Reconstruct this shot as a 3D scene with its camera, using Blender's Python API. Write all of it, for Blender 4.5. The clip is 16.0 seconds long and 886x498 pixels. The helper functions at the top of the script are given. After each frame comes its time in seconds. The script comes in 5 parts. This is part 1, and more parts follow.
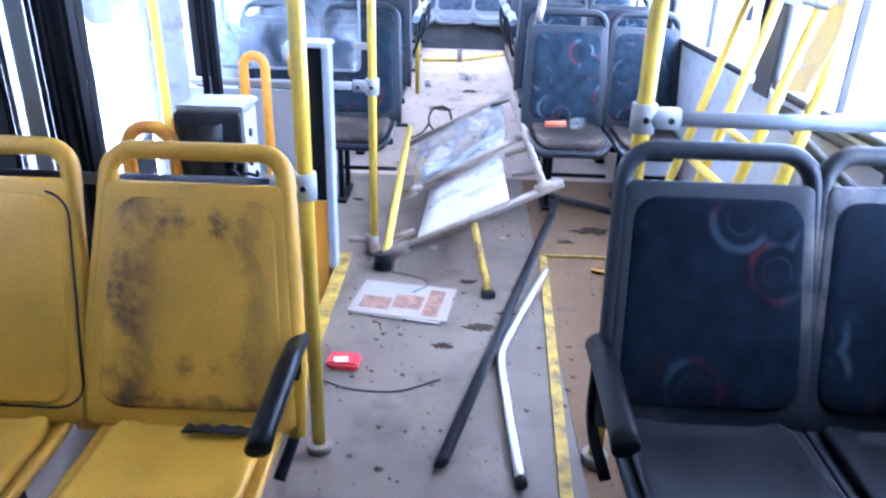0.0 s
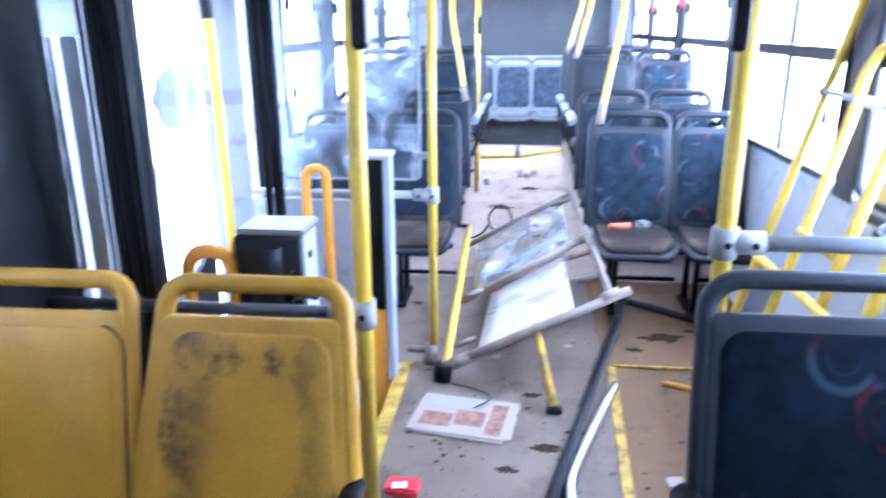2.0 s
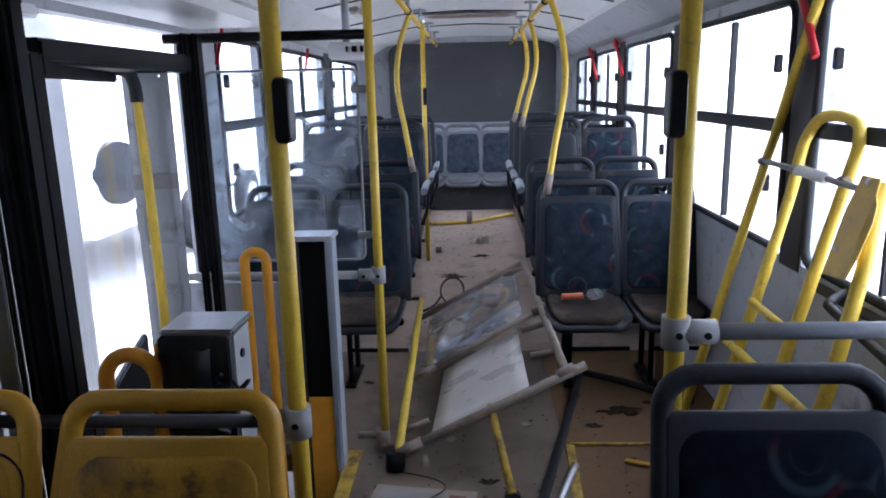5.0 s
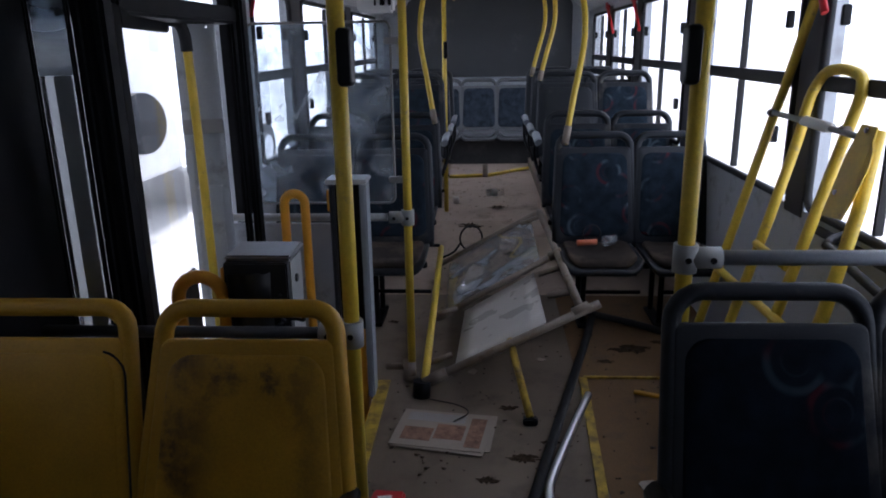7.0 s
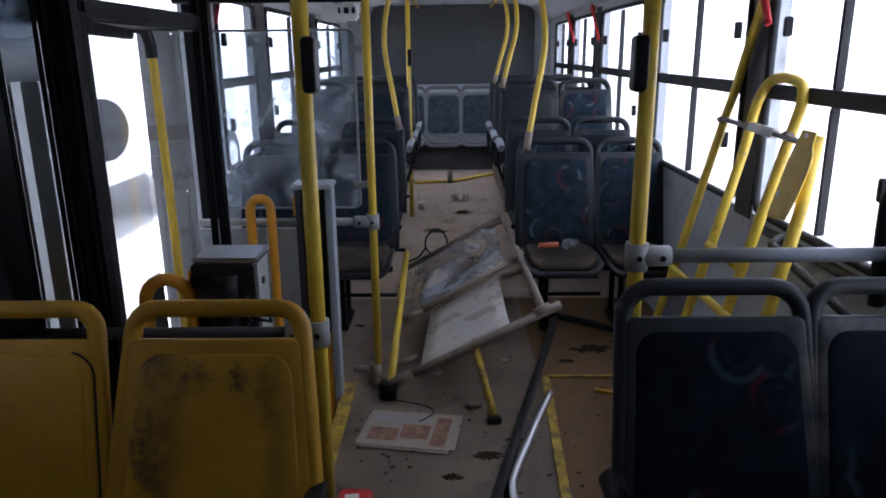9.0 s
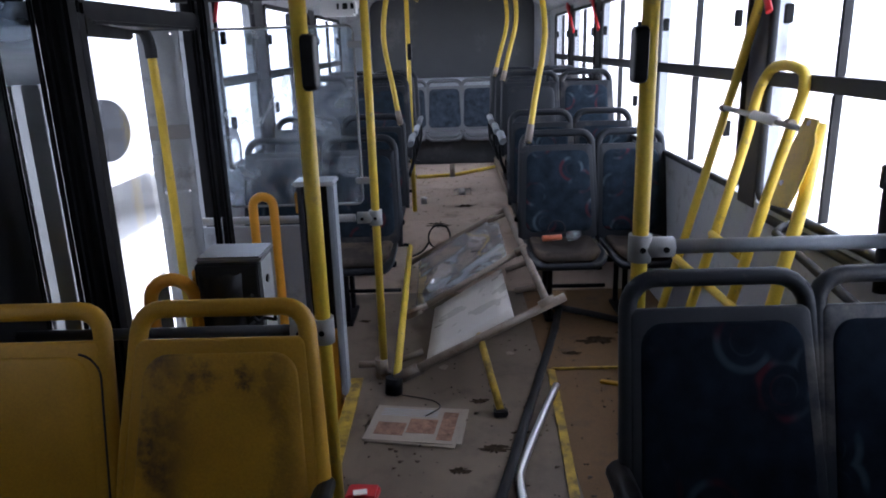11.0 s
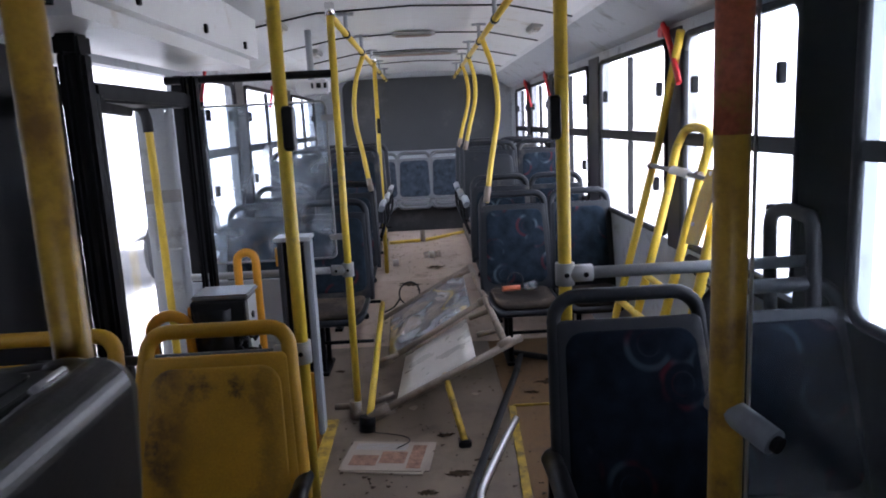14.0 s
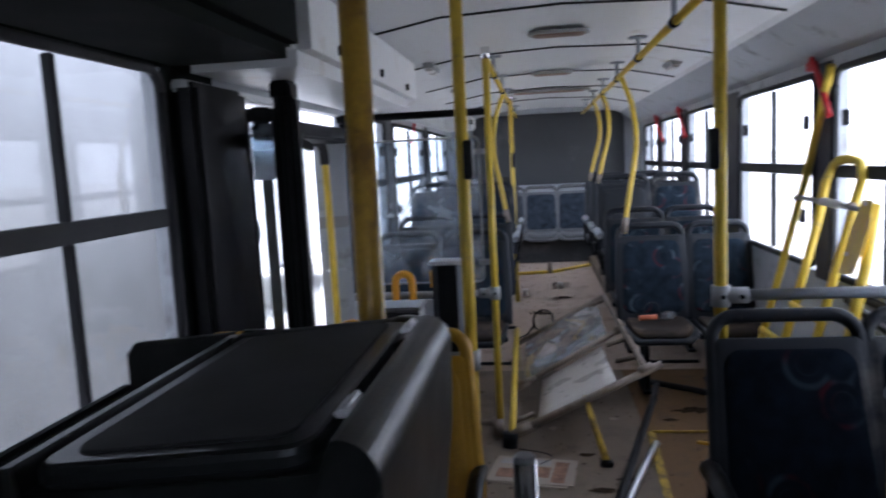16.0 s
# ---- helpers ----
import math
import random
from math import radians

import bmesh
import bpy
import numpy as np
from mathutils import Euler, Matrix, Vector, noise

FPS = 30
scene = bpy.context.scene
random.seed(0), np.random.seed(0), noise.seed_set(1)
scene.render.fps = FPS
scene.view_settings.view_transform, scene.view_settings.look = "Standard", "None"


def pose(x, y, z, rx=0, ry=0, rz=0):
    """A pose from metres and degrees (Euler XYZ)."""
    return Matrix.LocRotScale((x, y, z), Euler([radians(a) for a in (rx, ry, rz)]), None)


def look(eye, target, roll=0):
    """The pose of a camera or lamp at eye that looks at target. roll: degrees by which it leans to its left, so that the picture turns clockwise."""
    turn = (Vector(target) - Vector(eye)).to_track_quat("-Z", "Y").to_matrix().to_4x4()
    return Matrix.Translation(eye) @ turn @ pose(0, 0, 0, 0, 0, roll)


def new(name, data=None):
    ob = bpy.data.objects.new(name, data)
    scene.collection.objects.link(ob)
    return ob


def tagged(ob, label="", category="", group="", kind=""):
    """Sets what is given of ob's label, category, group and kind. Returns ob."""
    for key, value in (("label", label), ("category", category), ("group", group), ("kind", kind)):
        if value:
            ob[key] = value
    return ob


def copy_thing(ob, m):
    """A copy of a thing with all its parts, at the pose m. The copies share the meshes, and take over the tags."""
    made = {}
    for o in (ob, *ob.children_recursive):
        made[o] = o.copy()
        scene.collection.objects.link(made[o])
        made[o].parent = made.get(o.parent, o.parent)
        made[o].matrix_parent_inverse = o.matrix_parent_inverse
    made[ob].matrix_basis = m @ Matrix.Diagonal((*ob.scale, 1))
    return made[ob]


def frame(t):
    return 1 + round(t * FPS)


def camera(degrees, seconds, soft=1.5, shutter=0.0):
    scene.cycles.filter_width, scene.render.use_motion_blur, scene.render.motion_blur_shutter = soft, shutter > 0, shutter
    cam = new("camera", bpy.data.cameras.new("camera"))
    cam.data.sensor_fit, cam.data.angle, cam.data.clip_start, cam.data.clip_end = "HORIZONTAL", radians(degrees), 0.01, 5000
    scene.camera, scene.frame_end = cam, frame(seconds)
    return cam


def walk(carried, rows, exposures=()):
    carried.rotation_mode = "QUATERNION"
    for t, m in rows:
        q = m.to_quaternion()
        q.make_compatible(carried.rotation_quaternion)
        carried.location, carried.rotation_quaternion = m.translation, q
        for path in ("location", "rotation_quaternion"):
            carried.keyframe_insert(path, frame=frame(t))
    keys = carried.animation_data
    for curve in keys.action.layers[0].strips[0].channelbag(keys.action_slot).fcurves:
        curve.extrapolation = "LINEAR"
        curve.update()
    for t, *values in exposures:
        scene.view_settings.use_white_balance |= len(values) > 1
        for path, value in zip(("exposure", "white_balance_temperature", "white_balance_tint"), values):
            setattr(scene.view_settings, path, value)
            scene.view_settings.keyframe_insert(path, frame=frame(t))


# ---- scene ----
cam = camera(63.6, 16.0, 1.9, 0.5)
PATH = [
    (0, (0.059, 0.108, 1.453), (0.023, 1.933, 0.636), 1.7),
    (0.5, (0.019, 0.133, 1.493), (-0.128, 1.987, 0.756), 1.5),
    (1, (0.0, 0.124, 1.501), (-0.32, 1.972, 0.806), -0.8),
    (1.5, (0.018, 0.202, 1.499), (-0.445, 2.024, 0.816), -2.3),
    (2, (0.036, 0.232, 1.518), (-0.169, 2.13, 0.922), -0.3),
    (2.5, (0.044, 0.254, 1.533), (0.004, 2.177, 0.984), 0.8),
    (3, (0.043, 0.297, 1.534), (-0.038, 2.215, 0.974), 1.2),
    (3.5, (0.051, 0.329, 1.534), (-0.11, 2.238, 0.963), 0.3),
    (4, (0.08, 0.369, 1.536), (0.019, 2.299, 1.017), -0.7),
    (4.2, (0.083, 0.376, 1.556), (-0.001, 2.327, 1.124), -1.1),
    (6.3, (0.05, 0.236, 1.573), (-0.037, 2.172, 1.079), -1.6),
    (6.5, (0.048, 0.211, 1.566), (-0.034, 2.142, 1.052), -1.5),
    (7, (0.009, 0.125, 1.559), (-0.106, 2.045, 1.01), -0.9),
    (7.5, (0.016, 0.069, 1.565), (-0.048, 1.996, 1.035), -1.2),
    (8, (0.028, 0.064, 1.567), (-0.039, 1.994, 1.047), -1.3),
    (8.5, (0.026, 0.062, 1.566), (-0.026, 1.992, 1.046), -1.3),
    (9, (0.022, 0.056, 1.562), (0.0, 1.984, 1.03), -0.6),
    (9.2, (0.032, 0.058, 1.582), (-0.004, 1.986, 1.051), -1.0),
    (11.3, (0.019, 0.056, 1.562), (-0.013, 1.979, 1.012), -1.8),
    (11.5, (0.009, 0.038, 1.56), (-0.018, 1.97, 1.043), -1.1),
    (12, (-0.037, -0.09, 1.556), (-0.085, 1.851, 1.073), 0.3),
    (12.5, (-0.04, -0.162, 1.544), (-0.18, 1.771, 1.048), -1.3),
    (13, (0.042, -0.221, 1.55), (0.002, 1.735, 1.135), -5.0),
    (13.5, (0.092, -0.279, 1.53), (0.028, 1.682, 1.142), -5.0),
    (14, (0.082, -0.333, 1.535), (0.121, 1.635, 1.183), -2.8),
    (14.5, (-0.026, -0.515, 1.547), (0.008, 1.451, 1.18), -2.6),
    (15, (-0.082, -0.617, 1.554), (0.056, 1.344, 1.185), 0.2),
    (15.5, (-0.06, -0.575, 1.543), (-0.074, 1.411, 1.306), -2.5),
    (16, (-0.083, -0.583, 1.529), (-0.353, 1.384, 1.29), -2.9),
]
EXPOSURES = [(0, 5.22, 4550, 21), (1.5, 5.22, 4650, 20), (2.0, 5.2, 4650, 20), (2.5, 4.75, 4750, 20), (3.0, 3.85, 5050, 19), (3.5, 3.25, 5350, 19), (4.0, 3.12, 5350, 19), (6.3, 1.95, 5650, 18), (7.0, 1.67, 5650, 18), (8.0, 1.9, 5650, 18), (9.0, 2.13, 5650, 18), (12.0, 2.58, 5650, 18), (13.5, 2.8, 5850, 20), (15.0, 2.4, 5750, 18), (16.0, 2.36, 5650, 17)]
walk(cam, [(t, look(eye, target, roll)) for t, eye, target, roll in PATH], EXPOSURES)

# ---- daylight: a bright hazy sky ----
world = bpy.data.worlds.new("overcast_sky")
scene.world = world
world.use_nodes = True
wn, wl = world.node_tree.nodes, world.node_tree.links
sky = wn.new("ShaderNodeTexSky")
sky.sky_type, sky.sun_disc = "NISHITA", False
sky.sun_elevation, sky.sun_rotation, sky.dust_density, sky.air_density = radians(66), radians(0), 4.0, 1.0
whiten = wn.new("ShaderNodeMixRGB")
whiten.inputs[0].default_value = 0.88
whiten.inputs[2].default_value = (9.5, 10, 10.6, 1)
wl.new(sky.outputs[0], whiten.inputs[1])
wl.new(whiten.outputs[0], wn["Background"].inputs[0])
wn["Background"].inputs[1].default_value = 0.12
sun = new("sun", bpy.data.lights.new("sun", "SUN"))
sun.data.energy, sun.data.angle, sun.data.color = 2.5, radians(6), (1, 0.96, 0.9)
sun.matrix_world = look((0, 7, 16), (0, 0, 0))


# ---- materials ----
def mat(name, colour, rough=0.6, metal=0.0, vary=0.15, scale=9.0, bump=0.1, grain=120.0, dirt=None, dirt_amount=0.5, dirt_scale=4.0, spec=0.4, object_random=0.0):
    m = bpy.data.materials.new(name)
    m.use_nodes = True
    n, l = m.node_tree.nodes, m.node_tree.links
    b = n["Principled BSDF"]
    big = n.new("ShaderNodeTexNoise")
    big.inputs["Scale"].default_value, big.inputs["Detail"].default_value = scale, 6
    fine = n.new("ShaderNodeTexNoise")
    fine.inputs["Scale"].default_value, fine.inputs["Detail"].default_value = grain, 3
    geo = n.new("ShaderNodeNewGeometry")
    l.new(geo.outputs["Position"], big.inputs["Vector"])
    l.new(geo.outputs["Position"], fine.inputs["Vector"])
    ramp = n.new("ShaderNodeMapRange")
    ramp.inputs["From Min"].default_value, ramp.inputs["From Max"].default_value = 0.3, 0.7
    ramp.inputs["To Min"].default_value, ramp.inputs["To Max"].default_value = 1 - vary, 1 + vary * 0.6
    add = n.new("ShaderNodeMath")
    add.operation = "MULTIPLY_ADD"
    add.inputs[1].default_value, add.inputs[2].default_value = 0.35, 0.0
    l.new(fine.outputs[0], add.inputs[0])
    both = n.new("ShaderNodeMath")
    both.operation = "MULTIPLY_ADD"
    both.inputs[1].default_value = 0.65
    l.new(big.outputs[0], both.inputs[0])
    l.new(add.outputs[0], both.inputs[2])
    l.new(both.outputs[0], ramp.inputs["Value"])
    mul = n.new("ShaderNodeMixRGB")
    mul.blend_type = "MULTIPLY"
    mul.inputs[0].default_value = 1
    mul.inputs[1].default_value = (*colour, 1)
    l.new(ramp.outputs[0], mul.inputs[2])
    out = mul.outputs[0]
    if dirt:
        patch = n.new("ShaderNodeTexNoise")
        patch.inputs["Scale"].default_value, patch.inputs["Detail"].default_value, patch.inputs["Roughness"].default_value = dirt_scale, 8, 0.65
        l.new(geo.outputs["Position"], patch.inputs["Vector"])
        edge = n.new("ShaderNodeMapRange")
        edge.inputs["From Min"].default_value, edge.inputs["From Max"].default_value = 0.62 - 0.25 * dirt_amount, 0.75 - 0.15 * dirt_amount
        edge.inputs["To Max"].default_value = 0.85
        l.new(patch.outputs[0], edge.inputs["Value"])
        mix = n.new("ShaderNodeMixRGB")
        mix.inputs[2].default_value = (*dirt, 1)
        l.new(edge.outputs[0], mix.inputs[0])
        l.new(out, mix.inputs[1])
        out = mix.outputs[0]
    l.new(out, b.inputs["Base Color"])
    rr = n.new("ShaderNodeMapRange")
    rr.inputs["To Min"].default_value, rr.inputs["To Max"].default_value = max(0.05, rough - 0.12), min(1, rough + 0.12)
    l.new(big.outputs[0], rr.inputs["Value"])
    l.new(rr.outputs[0], b.inputs["Roughness"])
    b.inputs["Metallic"].default_value = metal
    b.inputs["Specular IOR Level"].default_value = spec
    if bump:
        bm_ = n.new("ShaderNodeBump")
        bm_.inputs["Strength"].default_value, bm_.inputs["Distance"].default_value = bump, 0.004
        l.new(fine.outputs[0], bm_.inputs["Height"])
        l.new(bm_.outputs[0], b.inputs["Normal"])
    return m


def glass_mat(name, haze=0.05, colour=(1, 1, 1), patchy=3.0, gloss=0.5, least=0.04):
    """A thin pane: clear, with a Fresnel gloss and a film of dust."""
    m = bpy.data.materials.new(name)
    m.use_nodes = True
    n, l = m.node_tree.nodes, m.node_tree.links
    n.remove(n["Principled BSDF"])
    clear, shine, film = n.new("ShaderNodeBsdfTransparent"), n.new("ShaderNodeBsdfGlossy"), n.new("ShaderNodeBsdfTranslucent")
    dust = n.new("ShaderNodeBsdfDiffuse")
    clear.inputs[0].default_value = (*colour, 1)
    shine.inputs["Roughness"].default_value = 0.03
    dust.inputs[0].default_value = film.inputs[0].default_value = (0.62, 0.66, 0.7, 1)
    dusty = n.new("ShaderNodeMixShader")
    l.new(dust.outputs[0], dusty.inputs[1]), l.new(film.outputs[0], dusty.inputs[2])
    geo, tex = n.new("ShaderNodeNewGeometry"), n.new("ShaderNodeTexNoise")
    tex.inputs["Scale"].default_value, tex.inputs["Detail"].default_value, tex.inputs["Distortion"].default_value = patchy, 5, 1.2
    l.new(geo.outputs["Position"], tex.inputs["Vector"])
    rng = n.new("ShaderNodeMapRange")
    rng.inputs["From Min"].default_value, rng.inputs["From Max"].default_value, rng.inputs["To Min"].default_value, rng.inputs["To Max"].default_value = 0.42, 0.78, haze * 0.12, haze * 3.4
    l.new(tex.outputs[0], rng.inputs["Value"])
    a = n.new("ShaderNodeMixShader")
    l.new(rng.outputs[0], a.inputs[0]), l.new(clear.outputs[0], a.inputs[1]), l.new(dusty.outputs[0], a.inputs[2])
    fr, steep, sc = n.new("ShaderNodeLayerWeight"), n.new("ShaderNodeMath"), n.new("ShaderNodeMath")
    fr.inputs["Blend"].default_value = 0.5
    steep.operation, steep.inputs[1].default_value = "POWER", 4.5
    sc.operation, sc.inputs[1].default_value, sc.inputs[2].default_value = "MULTIPLY_ADD", (1 - least) * gloss, least * gloss
    l.new(fr.outputs["Facing"], steep.inputs[0]), l.new(steep.outputs[0], sc.inputs[0])
    c = n.new("ShaderNodeMixShader")
    l.new(sc.outputs[0], c.inputs[0]), l.new(a.outputs[0], c.inputs[1]), l.new(shine.outputs[0], c.inputs[2])
    l.new(c.outputs[0], n["Material Output"].inputs[0])
    return m


def fabric_mat(name, ground, pale, red):
    """Worn dark blue upholstery with printed rings in red and pale blue."""
    m = mat(name, ground, 0.9, vary=0.65, scale=16, bump=0.4, grain=500, spec=0.06)
    n, l = m.node_tree.nodes, m.node_tree.links
    b = n["Principled BSDF"]
    base = b.inputs["Base Color"].links[0].from_socket
    tc = n.new("ShaderNodeTexCoord")
    vor = n.new("ShaderNodeTexVoronoi")
    vor.voronoi_dimensions, vor.inputs["Scale"].default_value = "2D", 4.7
    oi, off = n.new("ShaderNodeObjectInfo"), n.new("ShaderNodeVectorMath")
    off.operation = "ADD"
    sc = n.new("ShaderNodeVectorMath")
    sc.operation, sc.inputs["Scale"].default_value = "SCALE", 30
    cx = n.new("ShaderNodeCombineXYZ")
    l.new(oi.outputs["Random"], cx.inputs[0]), l.new(cx.outputs[0], sc.inputs[0])
    l.new(tc.outputs["Object"], off.inputs[0]), l.new(sc.outputs[0], off.inputs[1])
    face, flat = n.new("ShaderNodeSeparateXYZ"), n.new("ShaderNodeCombineXYZ")
    l.new(off.outputs[0], face.inputs[0]), l.new(face.outputs[0], flat.inputs[0]), l.new(face.outputs[2], flat.inputs[1])
    l.new(flat.outputs[0], vor.inputs["Vector"])
    ring = n.new("ShaderNodeValToRGB")
    e = ring.color_ramp.elements
    e[0].position, e[0].color = 0.24, (0, 0, 0, 1)
    e[1].position, e[1].color = 0.28, (1, 1, 1, 1)
    for p, c in ((0.31, 1), (0.36, 0.0), (0.13, 0.0), (0.15, 0.35), (0.17, 0.0)):
        q = ring.color_ramp.elements.new(p)
        q.color = (c, c, c, 1)
    l.new(vor.outputs["Distance"], ring.inputs[0])
    # each ring is pale on one side and red on the other
    to_middle, turn, side, lit = n.new("ShaderNodeVectorMath"), n.new("ShaderNodeVectorMath"), n.new("ShaderNodeVectorMath"), n.new("ShaderNodeMapRange")
    flat_scaled = n.new("ShaderNodeVectorMath")
    flat_scaled.operation, flat_scaled.inputs["Scale"].default_value = "SCALE", 4.7
    l.new(flat.outputs[0], flat_scaled.inputs[0])
    middle_scaled = n.new("ShaderNodeVectorMath")
    middle_scaled.operation, middle_scaled.inputs["Scale"].default_value = "SCALE", 4.7
    l.new(vor.outputs["Position"], middle_scaled.inputs[0])
    to_middle.operation, turn.operation, side.operation = "SUBTRACT", "SUBTRACT", "DOT_PRODUCT"
    l.new(flat_scaled.outputs[0], to_middle.inputs[0]), l.new(middle_scaled.outputs[0], to_middle.inputs[1])
    l.new(vor.outputs["Color"], turn.inputs[0])
    turn.inputs[1].default_value = (0.5, 0.5, 0.5)
    l.new(to_middle.outputs[0], side.inputs[0]), l.new(turn.outputs[0], side.inputs[1])
    lit.inputs["From Min"].default_value, lit.inputs["From Max"].default_value = -0.03, 0.03
    l.new(side.outputs["Value"], lit.inputs["Value"])
    part_noise = n.new("ShaderNodeTexNoise")
    part_noise.inputs["Scale"].default_value = 9
    l.new(off.outputs[0], part_noise.inputs["Vector"])
    cut = n.new("ShaderNodeMapRange")
    cut.inputs["From Min"].default_value, cut.inputs["From Max"].default_value, cut.inputs["To Max"].default_value = 0.46, 0.62, 0.6
    l.new(part_noise.outputs[0], cut.inputs["Value"])
    f = n.new("ShaderNodeMath")
    f.operation = "MULTIPLY"
    l.new(ring.outputs[0], f.inputs[0]), l.new(cut.outputs[0], f.inputs[1])
    col = n.new("ShaderNodeMixRGB")
    col.inputs[1].default_value, col.inputs[2].default_value = (*red, 1), (*pale, 1)
    l.new(lit.outputs[0], col.inputs[0])
    mix = n.new("ShaderNodeMixRGB")
    l.new(f.outputs[0], mix.inputs[0]), l.new(base, mix.inputs[1]), l.new(col.outputs[0], mix.inputs[2])
    l.new(mix.outputs[0], b.inputs["Base Color"])
    return m


YELLOW_SEAT = mat("worn_yellow_plastic", (0.43, 0.228, 0.007), 0.5, vary=0.25, scale=5, bump=0.08, grain=160)
YELLOW_DIRTY = mat("scuffed_yellow_plastic", (0.43, 0.228, 0.007), 0.55, vary=0.3, scale=6, bump=0.12, grain=160, dirt=(0.09, 0.06, 0.02), dirt_amount=0.15, dirt_scale=9)
def stain_rim(m, dark):
    """Grime rubbed into a seat back: a band down one side, a fainter one opposite, a line at the foot and a few blotches."""
    n, l = m.node_tree.nodes, m.node_tree.links
    b = n["Principled BSDF"]
    base = b.inputs["Base Color"].links[0].from_socket
    tc, sep = n.new("ShaderNodeTexCoord"), n.new("ShaderNodeSeparateXYZ")
    tex = n.new("ShaderNodeTexNoise")
    tex.inputs["Scale"].default_value, tex.inputs["Detail"].default_value, tex.inputs["Roughness"].default_value = 9, 9, 0.7
    l.new(tc.outputs["Object"], tex.inputs["Vector"])
    warp, bent = n.new("ShaderNodeVectorMath"), n.new("ShaderNodeVectorMath")
    warp.operation, bent.operation = "MULTIPLY_ADD", "ADD"
    warp.inputs[1].default_value, warp.inputs[2].default_value = (0.2, 0.0, 0.16), (-0.1, 0.0, -0.08)
    l.new(tex.outputs["Color"], warp.inputs[0])
    l.new(tc.outputs["Object"], bent.inputs[0]), l.new(warp.outputs[0], bent.inputs[1])
    l.new(bent.outputs[0], sep.inputs[0])

    def math_node(op, a, b_=None):
        q = n.new("ShaderNodeMath")
        q.operation = op
        for k, v in enumerate((a, b_)):
            if isinstance(v, (int, float)):
                q.inputs[k].default_value = v
            elif v is not None:
                l.new(v, q.inputs[k])
        return q.outputs[0]

    def fade(value, near, far, most):
        r = n.new("ShaderNodeMapRange")
        r.interpolation_type = "SMOOTHSTEP"
        r.inputs["From Min"].default_value, r.inputs["From Max"].default_value = near, far
        r.inputs["To Min"].default_value, r.inputs["To Max"].default_value = most, 0.0
        l.new(value, r.inputs["Value"])
        return r.outputs[0]

    x, z = sep.outputs[0], sep.outputs[2]
    grime = []
    for at, near, far, most in ((-0.13, 0.012, 0.075, 0.95), (0.145, 0.005, 0.04, 0.5)):
        grime.append(fade(math_node("ABSOLUTE", math_node("SUBTRACT", x, at)), near, far, most))
    grime.append(fade(math_node("ABSOLUTE", math_node("SUBTRACT", z, 0.45)), 0.006, 0.03, 1.0))
    patchy = n.new("ShaderNodeMapRange")
    patchy.inputs["From Min"].default_value, patchy.inputs["From Max"].default_value, patchy.inputs["To Min"].default_value = 0.36, 0.6, 0.15
    l.new(tex.outputs[0], patchy.inputs["Value"])
    fleck, speckle = n.new("ShaderNodeTexNoise"), n.new("ShaderNodeMapRange")
    fleck.inputs["Scale"].default_value, fleck.inputs["Detail"].default_value, fleck.inputs["Roughness"].default_value = 38, 6, 0.7
    l.new(tc.outputs["Object"], fleck.inputs["Vector"])
    speckle.inputs["From Min"].default_value, speckle.inputs["From Max"].default_value, speckle.inputs["To Min"].default_value = 0.36, 0.56, 0.25
    l.new(fleck.outputs[0], speckle.inputs["Value"])
    sum_ = grime[0]
    for g in grime[1:]:
        sum_ = math_node("MAXIMUM", sum_, g)
    sum_ = math_node("MULTIPLY", sum_, patchy.outputs[0])
    for px, pz, rad, most in ((-0.05, 0.835, 0.055, 0.85), (0.065, 0.84, 0.042, 1.0), (-0.09, 0.815, 0.04, 0.6), (0.125, 0.8, 0.03, 0.45), (0.155, 0.77, 0.025, 0.4), (-0.02, 0.54, 0.035, 0.65), (0.05, 0.53, 0.02, 0.45), (-0.1, 0.79, 0.06, 0.4), (-0.13, 0.5, 0.06, 0.45)):
        dx, dz = math_node("SUBTRACT", x, px), math_node("SUBTRACT", z, pz)
        dist = math_node("SQRT", math_node("ADD", math_node("MULTIPLY", dx, dx), math_node("MULTIPLY", dz, dz)))
        sum_ = math_node("MAXIMUM", sum_, math_node("MULTIPLY", fade(dist, rad * 0.2, rad, most), speckle.outputs[0]))
    mix = n.new("ShaderNodeMixRGB")
    mix.inputs[2].default_value = (*dark, 1)
    l.new(sum_, mix.inputs[0]), l.new(base, mix.inputs[1]), l.new(mix.outputs[0], b.inputs["Base Color"])
    return m


stain_rim(YELLOW_DIRTY, (0.06, 0.032, 0.01))
YELLOW_PAINT = mat("chipped_yellow_paint", (0.64, 0.44, 0.04), 0.42, vary=0.2, scale=14, bump=0.05, dirt=(0.25, 0.19, 0.08), dirt_amount=0.15, dirt_scale=22)
POLE_WORN = mat("rubbed_brownish_yellow_paint", (0.52, 0.31, 0.04), 0.36, vary=0.3, scale=9, bump=0.08, dirt=(0.2, 0.105, 0.035), dirt_amount=0.5, dirt_scale=13)
AMBER_PAINT = mat("amber_painted_steel", (0.72, 0.32, 0.02), 0.4, vary=0.15, scale=12, bump=0.05)
GREY_PLASTIC = mat("grey_seat_plastic", (0.014, 0.0165, 0.021), 0.5, vary=0.25, scale=7, bump=0.12, grain=220, dirt=(0.09, 0.08, 0.07), dirt_amount=0.2, spec=0.3)
GREY_TUBE = mat("grey_painted_tube", (0.3, 0.32, 0.35), 0.45, vary=0.15, scale=12, bump=0.05)
